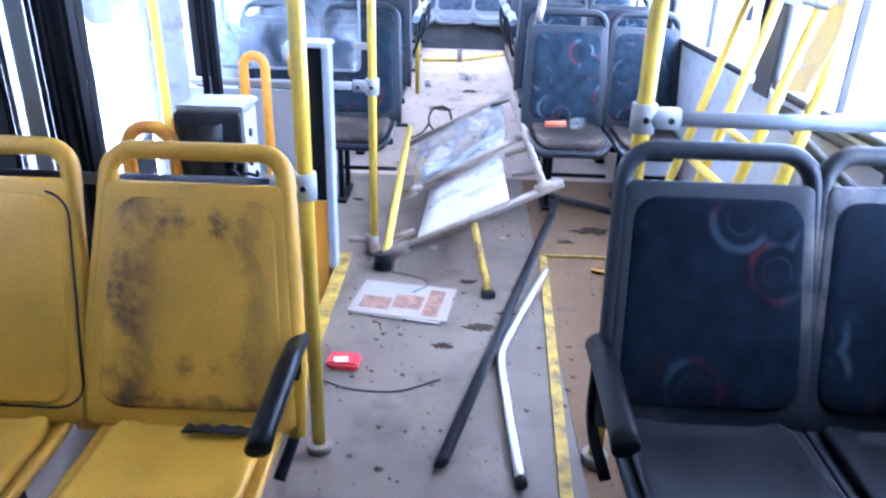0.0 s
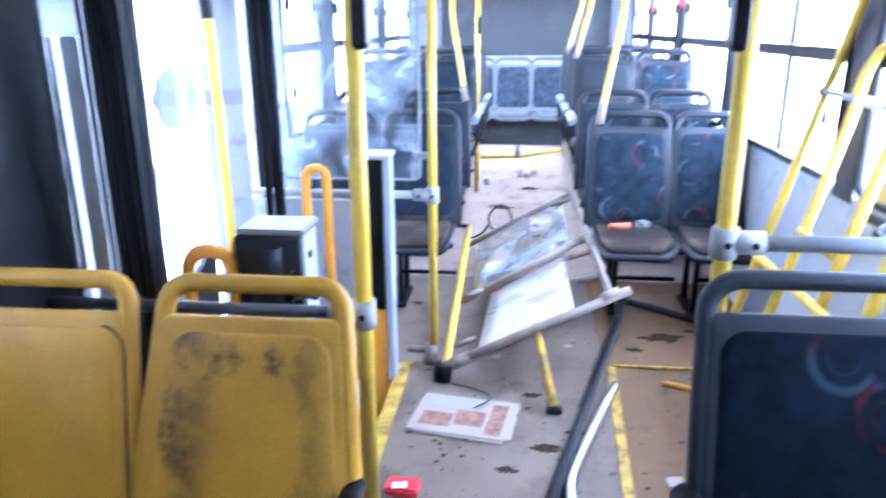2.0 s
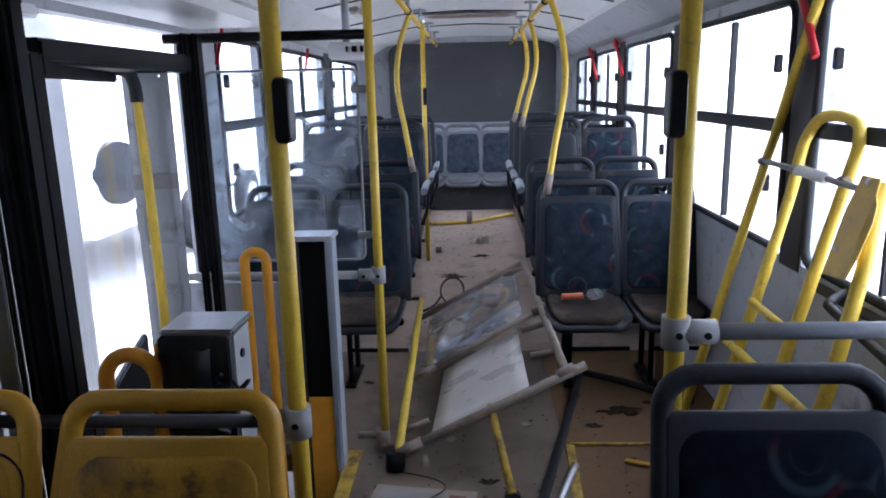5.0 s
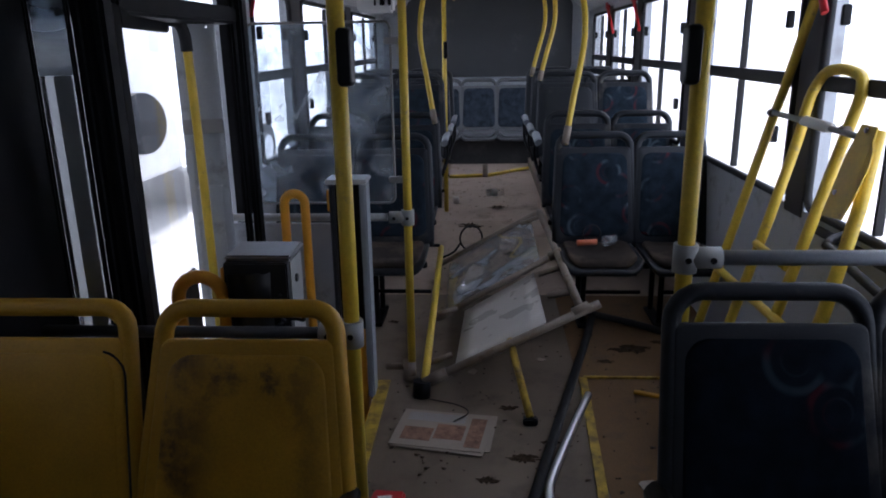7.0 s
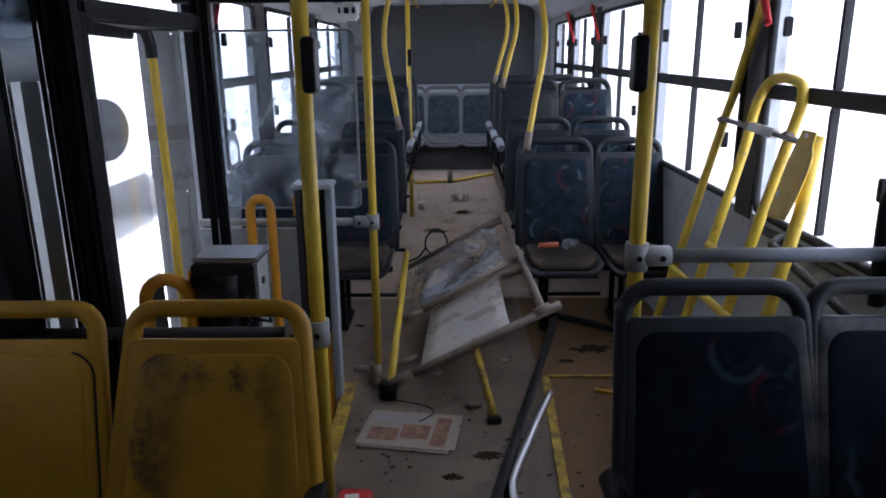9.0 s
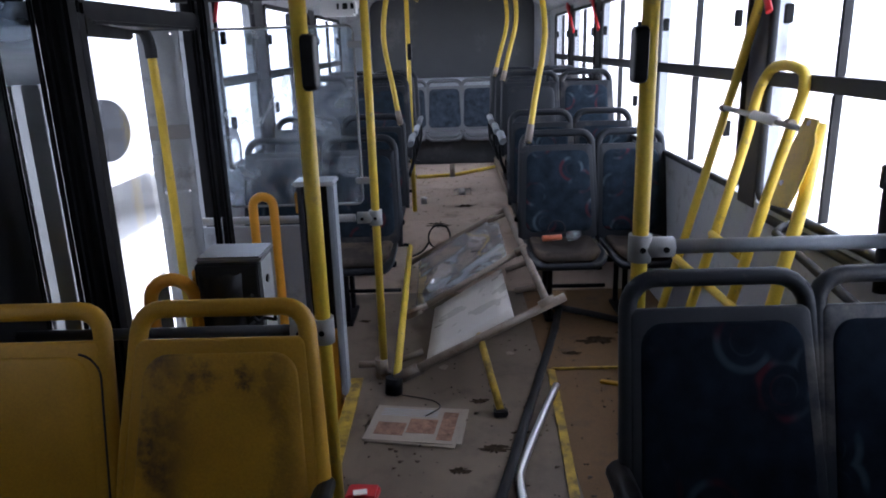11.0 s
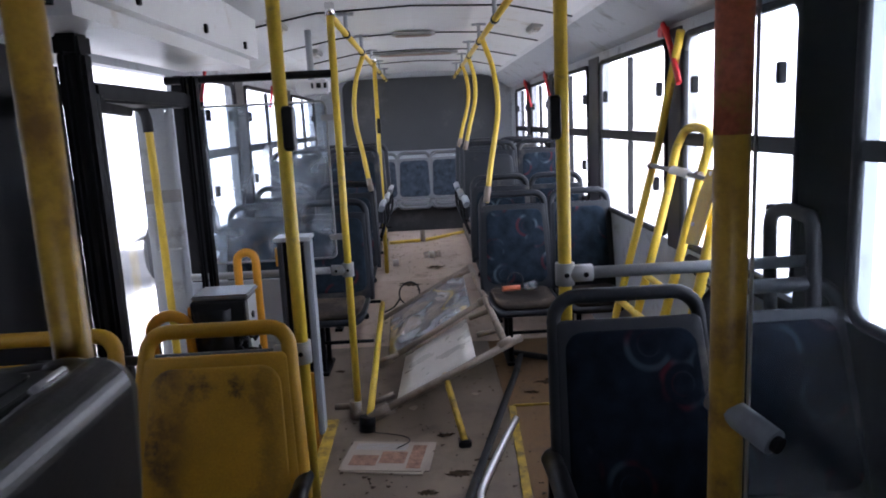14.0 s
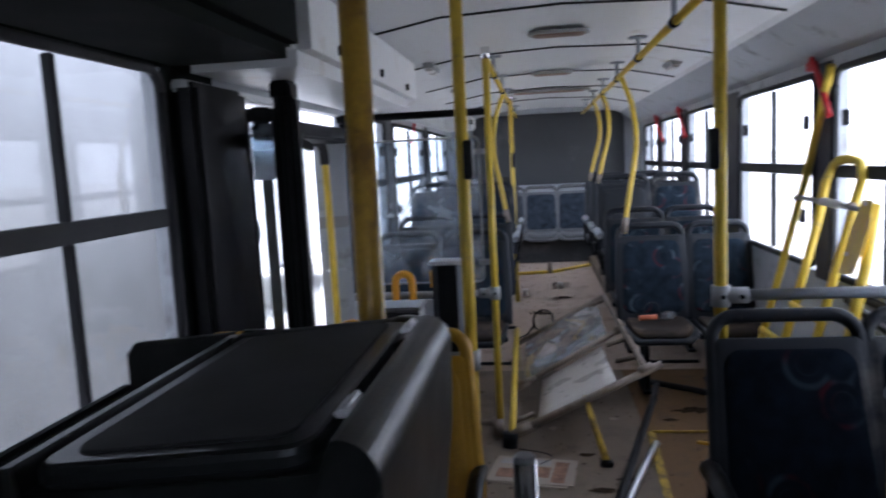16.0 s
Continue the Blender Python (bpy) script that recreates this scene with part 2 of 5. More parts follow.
FABRIC = fabric_mat("ring_print_fabric", (0.007, 0.011, 0.018), (0.045, 0.065, 0.08), (0.075, 0.009, 0.012))
# Same fabric, paler: the rear seats' dust plus window light in the colour.
FABRIC_REAR_LIT = fabric_mat("lit_dusty_ring_fabric", (0.018, 0.027, 0.038), (0.1, 0.135, 0.155), (0.1, 0.016, 0.02))
BENCH_PAD = mat("faded_blue_bench_fabric", (0.034, 0.044, 0.058), 0.9, vary=0.75, scale=16, bump=0.4, grain=300, spec=0.15)
BLACK_VINYL = mat("black_vinyl", (0.006, 0.0065, 0.008), 0.42, vary=0.4, scale=5, bump=0.15, grain=200)
BENCH_SHELL = mat("pale_grey_bench_plastic", (0.12, 0.124, 0.13), 0.55, vary=0.25, scale=6, bump=0.1, dirt=(0.12, 0.1, 0.09), dirt_amount=0.25)
DARK_TUBE = mat("dark_grey_tube", (0.035, 0.037, 0.042), 0.45, vary=0.2, scale=12, bump=0.05)
SEAT_DUST = mat("dusty_seat_vinyl", (0.036, 0.029, 0.024), 0.9, vary=0.4, scale=6, bump=0.2, grain=260, dirt=(0.1, 0.074, 0.055), dirt_amount=0.5, spec=0.1)
BLACK_RUBBER = mat("black_rubber", (0.012, 0.012, 0.014), 0.65, vary=0.2, scale=12, bump=0.1)
BLACK_PLASTIC = mat("black_plastic", (0.007, 0.007, 0.008), 0.38, vary=0.25, scale=8, bump=0.06, dirt=(0.015, 0.014, 0.013), dirt_amount=0.2, spec=0.12)
CONSOLE = mat("dark_grey_moulded_plastic", (0.011, 0.0118, 0.0115), 0.33, vary=0.25, scale=7, bump=0.08, grain=260, dirt=(0.024, 0.023, 0.02), dirt_amount=0.2, spec=0.38)
CONSOLE_MATT = mat("matt_black_plastic", (0.008, 0.0085, 0.007), 0.7, vary=0.3, scale=9, bump=0.1, grain=260, dirt=(0.03, 0.028, 0.025), dirt_amount=0.25)
BLACK_METAL = mat("black_painted_steel", (0.006, 0.006, 0.007), 0.5, vary=0.2, scale=10, bump=0.05, spec=0.09)
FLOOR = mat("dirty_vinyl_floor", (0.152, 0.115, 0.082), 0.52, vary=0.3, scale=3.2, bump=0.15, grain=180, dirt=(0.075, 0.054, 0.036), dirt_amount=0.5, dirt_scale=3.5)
# Paler copy of FLOOR: the rear windows' light is put into the colour.
FLOOR_REAR_LIT = mat("window_lit_rear_vinyl", (0.43, 0.33, 0.26), 0.6, vary=0.25, scale=4, bump=0.15, grain=180, dirt=(0.15, 0.11, 0.08), dirt_amount=0.35, dirt_scale=4)
FLOOR_BROWN = mat("brown_plywood_floor", (0.15, 0.085, 0.034), 0.8, vary=0.3, scale=4, bump=0.2, grain=150, dirt=(0.08, 0.055, 0.035), dirt_amount=0.4, dirt_scale=4)
STRIP = mat("yellow_edge_strip", (0.5, 0.33, 0.035), 0.6, vary=0.35, scale=20, bump=0.15, dirt=(0.1, 0.065, 0.03), dirt_amount=0.75, dirt_scale=14)
WALL_GREY = mat("grey_laminate", (0.4, 0.42, 0.45), 0.5, vary=0.12, scale=5, bump=0.06, dirt=(0.16, 0.15, 0.14), dirt_amount=0.25, dirt_scale=5)
CEILING = mat("white_ceiling_laminate", (0.66, 0.67, 0.68), 0.4, vary=0.08, scale=3, bump=0.04, dirt=(0.45, 0.4, 0.34), dirt_amount=0.15, dirt_scale=5)
REAR_PANEL = mat("dark_grey_rear_panel", (0.04, 0.043, 0.046), 0.6, vary=0.2, scale=3, bump=0.08, dirt=(0.1, 0.1, 0.1), dirt_amount=0.25, dirt_scale=2)
WHITE_PLASTIC = mat("white_plastic_fitting", (0.29, 0.29, 0.285), 0.5, vary=0.12, scale=10, bump=0.05, dirt=(0.25, 0.2, 0.14), dirt_amount=0.2, dirt_scale=15)
SILVER = mat("bare_aluminium", (0.7, 0.7, 0.71), 0.42, metal=1, vary=0.1, scale=15, bump=0.0)
DULL_METAL = mat("dull_grey_metal", (0.3, 0.3, 0.31), 0.4, metal=1, vary=0.2, scale=15, bump=0.02)
CHROME = mat("worn_chrome", (0.75, 0.75, 0.76), 0.14, metal=1, vary=0.1, scale=20, bump=0.0)
RUSTY_TUBE = mat("dirty_beige_tube", (0.23, 0.185, 0.145), 0.5, vary=0.25, scale=14, bump=0.1, dirt=(0.13, 0.07, 0.04), dirt_amount=0.35, dirt_scale=12)
WHITE_SHEET = mat("white_plastic_sheet", (0.5, 0.47, 0.43), 0.3, vary=0.08, scale=6, bump=0.03, dirt=(0.45, 0.42, 0.37), dirt_amount=0.02)
PAPER = mat("newsprint", (0.3, 0.25, 0.205), 0.9, vary=0.1, scale=20, bump=0.1)
PAPER_BROWN = mat("printed_brown_ink", (0.24, 0.13, 0.085), 0.9, vary=0.6, scale=30, bump=0.05)
RED = mat("red_wrapper", (0.55, 0.03, 0.035), 0.35, vary=0.2, scale=30, bump=0.1)
WHITE_INK_DAYLIGHT = mat("white_ink_and_daylight", (0.8, 0.76, 0.74), 0.5)
RED_PAINT = mat("red_hammer_plastic", (0.5, 0.015, 0.02), 0.4)
RED_BAND = mat("muted_red", (0.58, 0.17, 0.09), 0.5, vary=0.4, scale=30, bump=0.1, dirt=(0.35, 0.25, 0.05), dirt_amount=0.3, dirt_scale=18)
TERRACOTTA = mat("brown_hatch_plastic", (0.22, 0.14, 0.1), 0.6)
CONCRETE = mat("concrete_wall", (0.3, 0.3, 0.3), 0.9, vary=0.25, scale=1.2, bump=0.3, grain=60, dirt=(0.2, 0.2, 0.19), dirt_amount=0.3, dirt_scale=1)
YARD = mat("pale_concrete_yard", (0.42, 0.41, 0.39), 0.95, vary=0.15, scale=0.8, bump=0.2)
WHITE_BODY = mat("white_vehicle_paint", (0.75, 0.75, 0.75), 0.35, vary=0.05, scale=2, bump=0.0)
PANE = glass_mat("window_glass", 0.02)
SMOKED = glass_mat("scratched_partition_glass", 0.17, (0.84, 0.89, 0.93), 5.0)
DOOR_PANE = glass_mat("dusty_door_glass", 0.04, (0.93, 0.94, 0.94), 3.0)
HAZY = glass_mat("hazy_screen_glass", 0.055, (0.86, 0.9, 0.93), 3.0)
FILM = glass_mat("grey_blue_window_film", 0.3, (0.32, 0.37, 0.42))
PANEL_SHEET = glass_mat("bowed_clear_acrylic", 0.28, (0.97, 0.97, 0.97), 4.0, 1.0, 0.12)
CLEAR_SHEET = glass_mat("scuffed_clear_acrylic", 0.14, (0.9, 0.9, 0.9), 6.0, 1.0)


# ---- mesh helpers ----
def link(name, bm, material, parent=None, label="", smooth=False):
    me = bpy.data.meshes.new(name)
    bmesh.ops.recalc_face_normals(bm, faces=bm.faces)
    if smooth:
        for f in bm.faces:
            f.smooth = True
    bm.to_mesh(me)
    bm.free()
    me.materials.append(material)
    ob = new(name, me)
    ob.parent = parent
    if label:
        ob["label"] = label
    return ob


def part(name, bm, material, parent, label="", smooth=False):
    return link(name, bm, material, parent, label, smooth)


def thing(name, label, category, at=(0, 0, 0), turn=0, group="", kind=""):
    ob = new(name)
    ob.empty_display_size = 0.1
    ob.matrix_basis = pose(*at, 0, 0, turn)
    return tagged(ob, label, category, group, kind)


def box(bm, x0, x1, y0, y1, z0, z1, bevel=0.0, m=None):
    ret = bmesh.ops.create_cube(bm, size=1)
    vs = ret["verts"]
    bmesh.ops.scale(bm, vec=(x1 - x0, y1 - y0, z1 - z0), verts=vs)
    bmesh.ops.translate(bm, vec=((x0 + x1) / 2, (y0 + y1) / 2, (z0 + z1) / 2), verts=vs)
    if bevel:
        es = list({e for v in vs for e in v.link_edges})
        r = bmesh.ops.bevel(bm, geom=es, offset=bevel, segments=2, affect="EDGES")
        vs = list({v for f in r["faces"] for v in f.verts} | {v for v in vs if v.is_valid})
    if m:
        bmesh.ops.transform(bm, matrix=m, verts=vs)
    return bm


def boxed(*a, **k):
    return box(bmesh.new(), *a, **k)


def smooth_path(pts, steps=8):
    """A Catmull-Rom line through the points."""
    p = [Vector(q) for q in pts]
    p = [p[0] * 2 - p[1], *p, p[-1] * 2 - p[-2]]
    out = []
    for i in range(1, len(p) - 2):
        for k in range(steps):
            t = k / steps
            a, b, c, d = p[i - 1:i + 3]
            out.append(0.5 * (2 * b + (c - a) * t + (2 * a - 5 * b + 4 * c - d) * t * t + (3 * b - a - 3 * c + d) * t ** 3))
    return [*out, p[-2]]


def tube(bm, pts, r, sides=12, flat=1.0):
    """A capped round bar along the points."""
    p = [Vector(q) for q in pts]
    rings, side = [], None
    for i, q in enumerate(p):
        d = (p[min(i + 1, len(p) - 1)] - p[max(i - 1, 0)]).normalized()
        if side is None:
            side = d.orthogonal().normalized()
        side = (side - d * side.dot(d)).normalized()
        up = d.cross(side)
        rings.append([bm.verts.new(q + side * r * math.cos(a) + up * r * flat * math.sin(a)) for a in (k * math.tau / sides for k in range(sides))])
    for a, b in zip(rings, rings[1:]):
        for k in range(sides):
            f = bm.faces.new((a[k], a[(k + 1) % sides], b[(k + 1) % sides], b[k]))
            f.smooth = True
    bm.faces.new(rings[0][::-1]), bm.faces.new(rings[-1])
    return bm


def tubed(pts, r, **k):
    return tube(bmesh.new(), pts, r, **k)


def corner_arc(c, r, a0, a1, n=6):
    return [(c[0] + r * math.cos(radians(a0 + (a1 - a0) * k / n)), c[1] + r * math.sin(radians(a0 + (a1 - a0) * k / n))) for k in range(n + 1)]


def round_rect(w0, w1, z0, z1, r):
    return corner_arc((w1 - r, z1 - r), r, 0, 90) + corner_arc((w0 + r, z1 - r), r, 90, 180) + corner_arc((w0 + r, z0 + r), r, 180, 270) + corner_arc((w1 - r, z0 + r), r, 270, 360)


def plate(bm, outline, place, thick, round_edge=0.006, dome=False):
    """A slab: the outline (a, b) at depth d is put into space by place(a, b, d); its rim is rounded off."""
    n = len(outline)
    ca, cb = sum(p[0] for p in outline) / n, sum(p[1] for p in outline) / n

    def ring(inset, d):
        out = []
        for a, b in outline:
            v = Vector((a - ca, b - cb))
            k = 1 - inset / max(v.length, 1e-6)
            out.append(bm.verts.new(place(ca + v.x * k, cb + v.y * k, d)))
        return out
    rings = [ring(round_edge, 0), ring(0, round_edge), ring(0, thick - round_edge), ring(round_edge * 0.3, thick - round_edge * 0.3), ring(round_edge, thick)]
    if dome:
        for k_ in (0.8, 0.55, 0.3, 0.1):
            rings.append([bm.verts.new(place(ca + (a - ca) * k_, cb + (b - cb) * k_, thick)) for a, b in outline])
    for a, b in zip(rings, rings[1:]):
        for k in range(n):
            bm.faces.new((a[k], a[(k + 1) % n], b[(k + 1) % n], b[k])).smooth = dome
    bm.faces.new(rings[0][::-1]), bm.faces.new(rings[-1])
    return bm


# ---- the bus body ----
X0, X1, Y0, Y1, CEIL = -1.25, 1.28, -1.5, 9.35, 2.2
REAR = 0.2
SILL, TRANSOM, HEAD = 0.9, 1.4, 1.88


def structure(name, label, category="", at=(0, 0, 0)):
    return thing(name, label, category or name.split("_")[0], at, kind="structure")


floor = structure("floor", "grey vinyl bus floor, dusty and littered", "floor")
bm = bmesh.new()
STEP = (X0, -0.5, 1.95, 3.22)
box(bm, STEP[1], 0.46, Y0, 4.5, -0.08, 0)
box(bm, X0, STEP[1], Y0, STEP[2], -0.08, 0)
box(bm, X0, STEP[1], STEP[3], 4.5, -0.08, 0)
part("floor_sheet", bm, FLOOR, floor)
# Dark sheet added out of view so the front floor bounces less light.
part("front_floor_mask", boxed(X0 + 0.005, X1 - 0.005, Y0 + 0.01, 0.75, 0.001, 0.006), BLACK_RUBBER, floor, "unseen dark floor sheet added to cut bounced light")
part("floor_board", boxed(0.462, X1, Y0, 4.5, -0.08, -0.003), FLOOR_BROWN, floor, "bare brown floor board")
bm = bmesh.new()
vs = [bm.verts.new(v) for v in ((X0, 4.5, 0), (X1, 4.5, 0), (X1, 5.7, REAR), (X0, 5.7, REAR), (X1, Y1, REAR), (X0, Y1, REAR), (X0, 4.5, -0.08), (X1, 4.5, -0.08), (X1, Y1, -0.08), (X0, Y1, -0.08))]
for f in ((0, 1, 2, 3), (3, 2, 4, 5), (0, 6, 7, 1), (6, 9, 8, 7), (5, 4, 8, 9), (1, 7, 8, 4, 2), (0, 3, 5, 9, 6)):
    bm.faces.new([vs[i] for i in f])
part("rear_ramp", bm, FLOOR_REAR_LIT, floor)
bm = bmesh.new()
box(bm, X0, STEP[1], STEP[2], STEP[3], -0.3, -0.24)
box(bm, STEP[1], STEP[1] + 0.01, STEP[2], STEP[3], -0.3, -0.085)
part("step_well", bm, FLOOR, floor)
for a, b in (((-0.5, 1.9), (-0.44, 3.25)), ):
    part("edge_strip", boxed(a[0], b[0], a[1], b[1], 0.001, 0.009, 0.002), STRIP, floor, "worn yellow edge strip")
for p, q in (((0.385, 1.45), (0.485, 3.3)), ((0.49, 3.31), (1.2, 3.31))):
    d = Vector((q[0] - p[0], q[1] - p[1], 0))
    m = Matrix.Translation((p[0], p[1], 0)) @ Matrix.Rotation(math.atan2(d.y, d.x), 4, "Z")
    wide = 0.019 if d.length > 1 else 0.008
    part("edge_strip", boxed(0, d.length, -wide, wide, 0.001, 0.01, 0.002, m), STRIP, floor, "worn yellow edge strip")
for side, xa, xb in (("left", X0, -0.42), ("right", 0.52, X1)):
    part("podium", boxed(xa, xb, 5.25, 8.5, 0.0, 0.28, 0.01), FLOOR, floor)


def side_wall(name, x_in, x_out, openings, z_low):
    """A side wall with its window openings: (y0, y1, z0, z1)."""
    w = structure(name, "grey laminate bus side wall with window openings", "wall")
    xa, xb = min(x_in, x_out), max(x_in, x_out)
    bm = bmesh.new()
    last = Y0
    for y0, y1, z0, z1 in sorted(openings):
        box(bm, xa, xb, last, y0, z_low, 2.25)
        box(bm, xa, xb, y0, y1, z1, 2.25)
        if z0 > z_low:
            box(bm, xa, xb, y0, y1, z_low, z0)
        last = y1
    box(bm, xa, xb, last, Y1, z_low, 2.25)
    part("wall_panel", bm, WALL_GREY, w)
    lo, hi = sorted((x_in, x_in + (0.008 if x_in < 0 else -0.008)))
    cut = [o for o in openings if o[0] < 1.7]
    # Left side is dark itself; the overlay also cuts bounce off both walls.
    bm = bmesh.new()
    for y0, y1, z0, z1 in cut:
        box(bm, lo, hi, Y0 + 0.01, y0 + 0.01, 0.01, 1.9)
        box(bm, lo, hi, y1 - 0.01, 1.93, 0.01, 1.9)
        box(bm, lo, hi, y0 + 0.01, y1 - 0.01, 0.01, z0 + 0.01)
        box(bm, lo, hi, y0 + 0.01, y1 - 0.01, z1 - 0.01, 1.9)
    part("front_lining", bm, FRONT_TRIM, w, "dark lining of the front part, added to cut bounced light")
    return w


FRONT_TRIM = mat("dark_front_trim", (0.009, 0.0115, 0.011), 0.75, vary=0.25, scale=5, bump=0.08, dirt=(0.016, 0.016, 0.015), dirt_amount=0.3, spec=0.05)
RIGHT_WINDOWS = [(1.25, 1.64), (1.92, 2.98), (3.17, 4.54), (4.85, 6.23), (6.46, 7.62), (7.84, 8.85)]
LEFT_WINDOWS = [(0.62, 1.59), (4.1, 4.93), (5.2, 6.85), (7.15, 8.7)]
DOOR = (2.04, 3.75)
side_wall("wall_right", X1, X1 + 0.07, [(a, b, SILL, HEAD) for a, b in RIGHT_WINDOWS], -0.3)
side_wall("wall_left", X0, X0 - 0.07, [(a, b, SILL, HEAD) for a, b in LEFT_WINDOWS] + [(*DOOR, -0.3, 1.84)], -0.3)


def window(number, x, out, y0, y1, latches=True, frame_mat=BLACK_RUBBER):
    """A bus window in rubber: two sliding panes above, fixed panes below. out: +1 on the right side."""
    w = structure(f"window_{number}", "black-framed sliding bus window, dusty glass", "window", (x, 0, 0))
    t = 0.035
    z0, z1 = SILL, HEAD

    def slab(a, b, c, d):
        lo, hi = sorted((-0.004 * out, 0.03 * out))
        return boxed(lo, hi, a, b, c, d, 0.004)
    bm = bmesh.new()
    pts = round_rect(y0 + t / 2, y1 - t / 2, z0 + t / 2, z1 - t / 2, 0.07)
    tube(bm, [(0.0, a, b) for a, b in pts + pts[:1]], t * 0.5, sides=8)
    part("window_frame", bm, frame_mat, w, smooth=False)
    part("transom", slab(y0 + t, y1 - t, TRANSOM - 0.028, TRANSOM + 0.028), frame_mat, w)
    mid = (y0 + y1) / 2 + 0.01
    if number == 11:
        mid = 1.07
    if y1 - y0 > 0.9 or number == 11:
        part("mullion", slab(mid - 0.008, mid + 0.008, TRANSOM + 0.028, z1 - t), frame_mat, w)
        part("mullion", slab(mid - 0.007, mid + 0.007, z0 + t, TRANSOM - 0.028), frame_mat, w)
    for a, b, c, d in ((y0 + 0.01, mid, TRANSOM, z1 - 0.01), (mid, y1 - 0.01, TRANSOM, z1 - 0.01), (y0 + 0.01, y1 - 0.01, z0 + 0.01, TRANSOM)):
        pane = part("pane", boxed(*sorted((0.022 * out, 0.026 * out)), a, b, c, d), PANE, w)
        pane.visible_shadow = False
    if latches:
        for yy, zz in ((y0 + 0.16, 1.64), (y1 - 0.13, 1.64), (y0 + 0.2, 1.16)):
            lo, hi = sorted((-0.012 * out, 0.02 * out))
            part("latch", boxed(lo, hi, yy - 0.01, yy + 0.01, zz - 0.036, zz + 0.036, 0.004), BLACK_PLASTIC, w)
    return w


PILLAR = mat("dark_window_pillar", (0.03, 0.028, 0.032), 0.5, vary=0.2, scale=6, bump=0.05)
for x, sg, wins in ((X1, -1, RIGHT_WINDOWS), (X0, 1, LEFT_WINDOWS)):
    for (_, a), (b, _) in zip(wins, wins[1:]):
        if b - a < 0.5:
            lo, hi = sorted((x, x + sg * 0.006))
            tagged(link("window_pillar", boxed(lo, hi, a + 0.012, b - 0.012, SILL - 0.03, HEAD + 0.03, 0.002), PILLAR), "dark painted pillar between bus windows", "trim", kind="structure")
for i, (a, b) in enumerate(RIGHT_WINDOWS):
    window(i + 1, X1, 1, a, b, latches=i > 0)
for i, (a, b) in enumerate(LEFT_WINDOWS):
    window(i + 11, X0, -1, a, b, latches=i > 0)

# ceiling, with coved sides
ceiling = structure("ceiling", "white laminate bus ceiling with dark panel seams", "ceiling")
bm = bmesh.new()
profile = [(X0, 1.93), (X0 + 0.06, 2.0), (X0 + 0.3, 2.1), (-0.5, 2.18), (0.05, CEIL), (0.6, 2.18), (X1 - 0.3, 2.1), (X1 - 0.06, 2.0), (X1, 1.93)]
lines = [[bm.verts.new((x, y, z + dz)) for x, z in profile] for y, dz in ((Y0, 0), (Y1, 0), (Y1, 0.05), (Y0, 0.05))]
for a, b in zip(lines, lines[1:] + lines[:1]):
    for k in range(len(profile) - 1):
        bm.faces.new((a[k], a[k + 1], b[k + 1], b[k]))
bm.faces.new([l_[0] for l_ in lines]), bm.faces.new([l_[-1] for l_ in lines])
part("ceiling_panel", bm, CEILING, ceiling)
# Unseen dark sheet, added to stop the front ceiling reflecting light.
part("front_ceiling_mask", plate(bmesh.new(), [(x * 0.97, z - 0.012) for x, z in profile] + [(x * 0.97, z - 0.004) for x, z in profile[::-1]], lambda a, b, d: (a, Y0 + 0.01 + d, b), 1.0, 0.0005), BLACK_PLASTIC, ceiling, "unseen dark ceiling sheet added to cut bounced light")
part("roof", boxed(X0 - 0.07, X1 + 0.07, Y0, Y1, 2.27, 2.32), WHITE_BODY, ceiling)
for y in (0.2, 1.45, 2.7, 3.95, 5.2, 6.45, 7.7):
    part("seam", tubed([(x, y, z - 0.003) for x, z in profile[2:-2]], 0.007, sides=6), BLACK_RUBBER, ceiling)
# the air duct panels along the top of each side
bm = bmesh.new()
outline = [(X1 - 0.002, 1.93), (X1 - 0.05, 1.95), (X1 - 0.27, 2.09), (X1 - 0.25, 2.12), (X1 - 0.002, 2.12)]
plate(bm, outline, lambda a, b, d: (a, Y0 + 0.02 + d, b), Y1 - Y0 - 0.04, 0.001)
tagged(link("duct_cover", bm, WALL_GREY), "light grey cove panel along the ceiling edge", "trim", kind="structure")
bm = bmesh.new()
box(bm, X0 + 0.01, -0.78, 1.62, 3.7, 1.86, 2.16, 0.05)
tagged(link("door_engine_cover", bm, CEILING), "white bulkhead box above the bus door", "trim", kind="structure")
bm = bmesh.new()
outline = [(X0 + 0.002, 1.93), (X0 + 0.05, 1.95), (X0 + 0.27, 2.09), (X0 + 0.25, 2.12), (X0 + 0.002, 2.12)]
plate(bm, outline, lambda a, b, d: (a, 3.72 + d, b), Y1 - 3.76, 0.001)
tagged(link("duct_cover", bm, CEILING), "white cove panel along the ceiling edge", "trim", kind="structure")


def hatch(x, y, w, l):
    h = thing("roof_vent", "brown oval roof vent in the ceiling", "vent", (x, y, CEIL - 0.02), group="roof vents")
    part("rim", plate(bmesh.new(), round_rect(-w, w, -l, l, l * 0.9), lambda a, b, d: (a, b, -d), 0.018), WHITE_PLASTIC, h)
    part("grille", plate(bmesh.new(), round_rect(-w * 0.85, w * 0.85, -l * 0.75, l * 0.75, l * 0.6), lambda a, b, d: (a, b, -d), 0.024), TERRACOTTA, h)


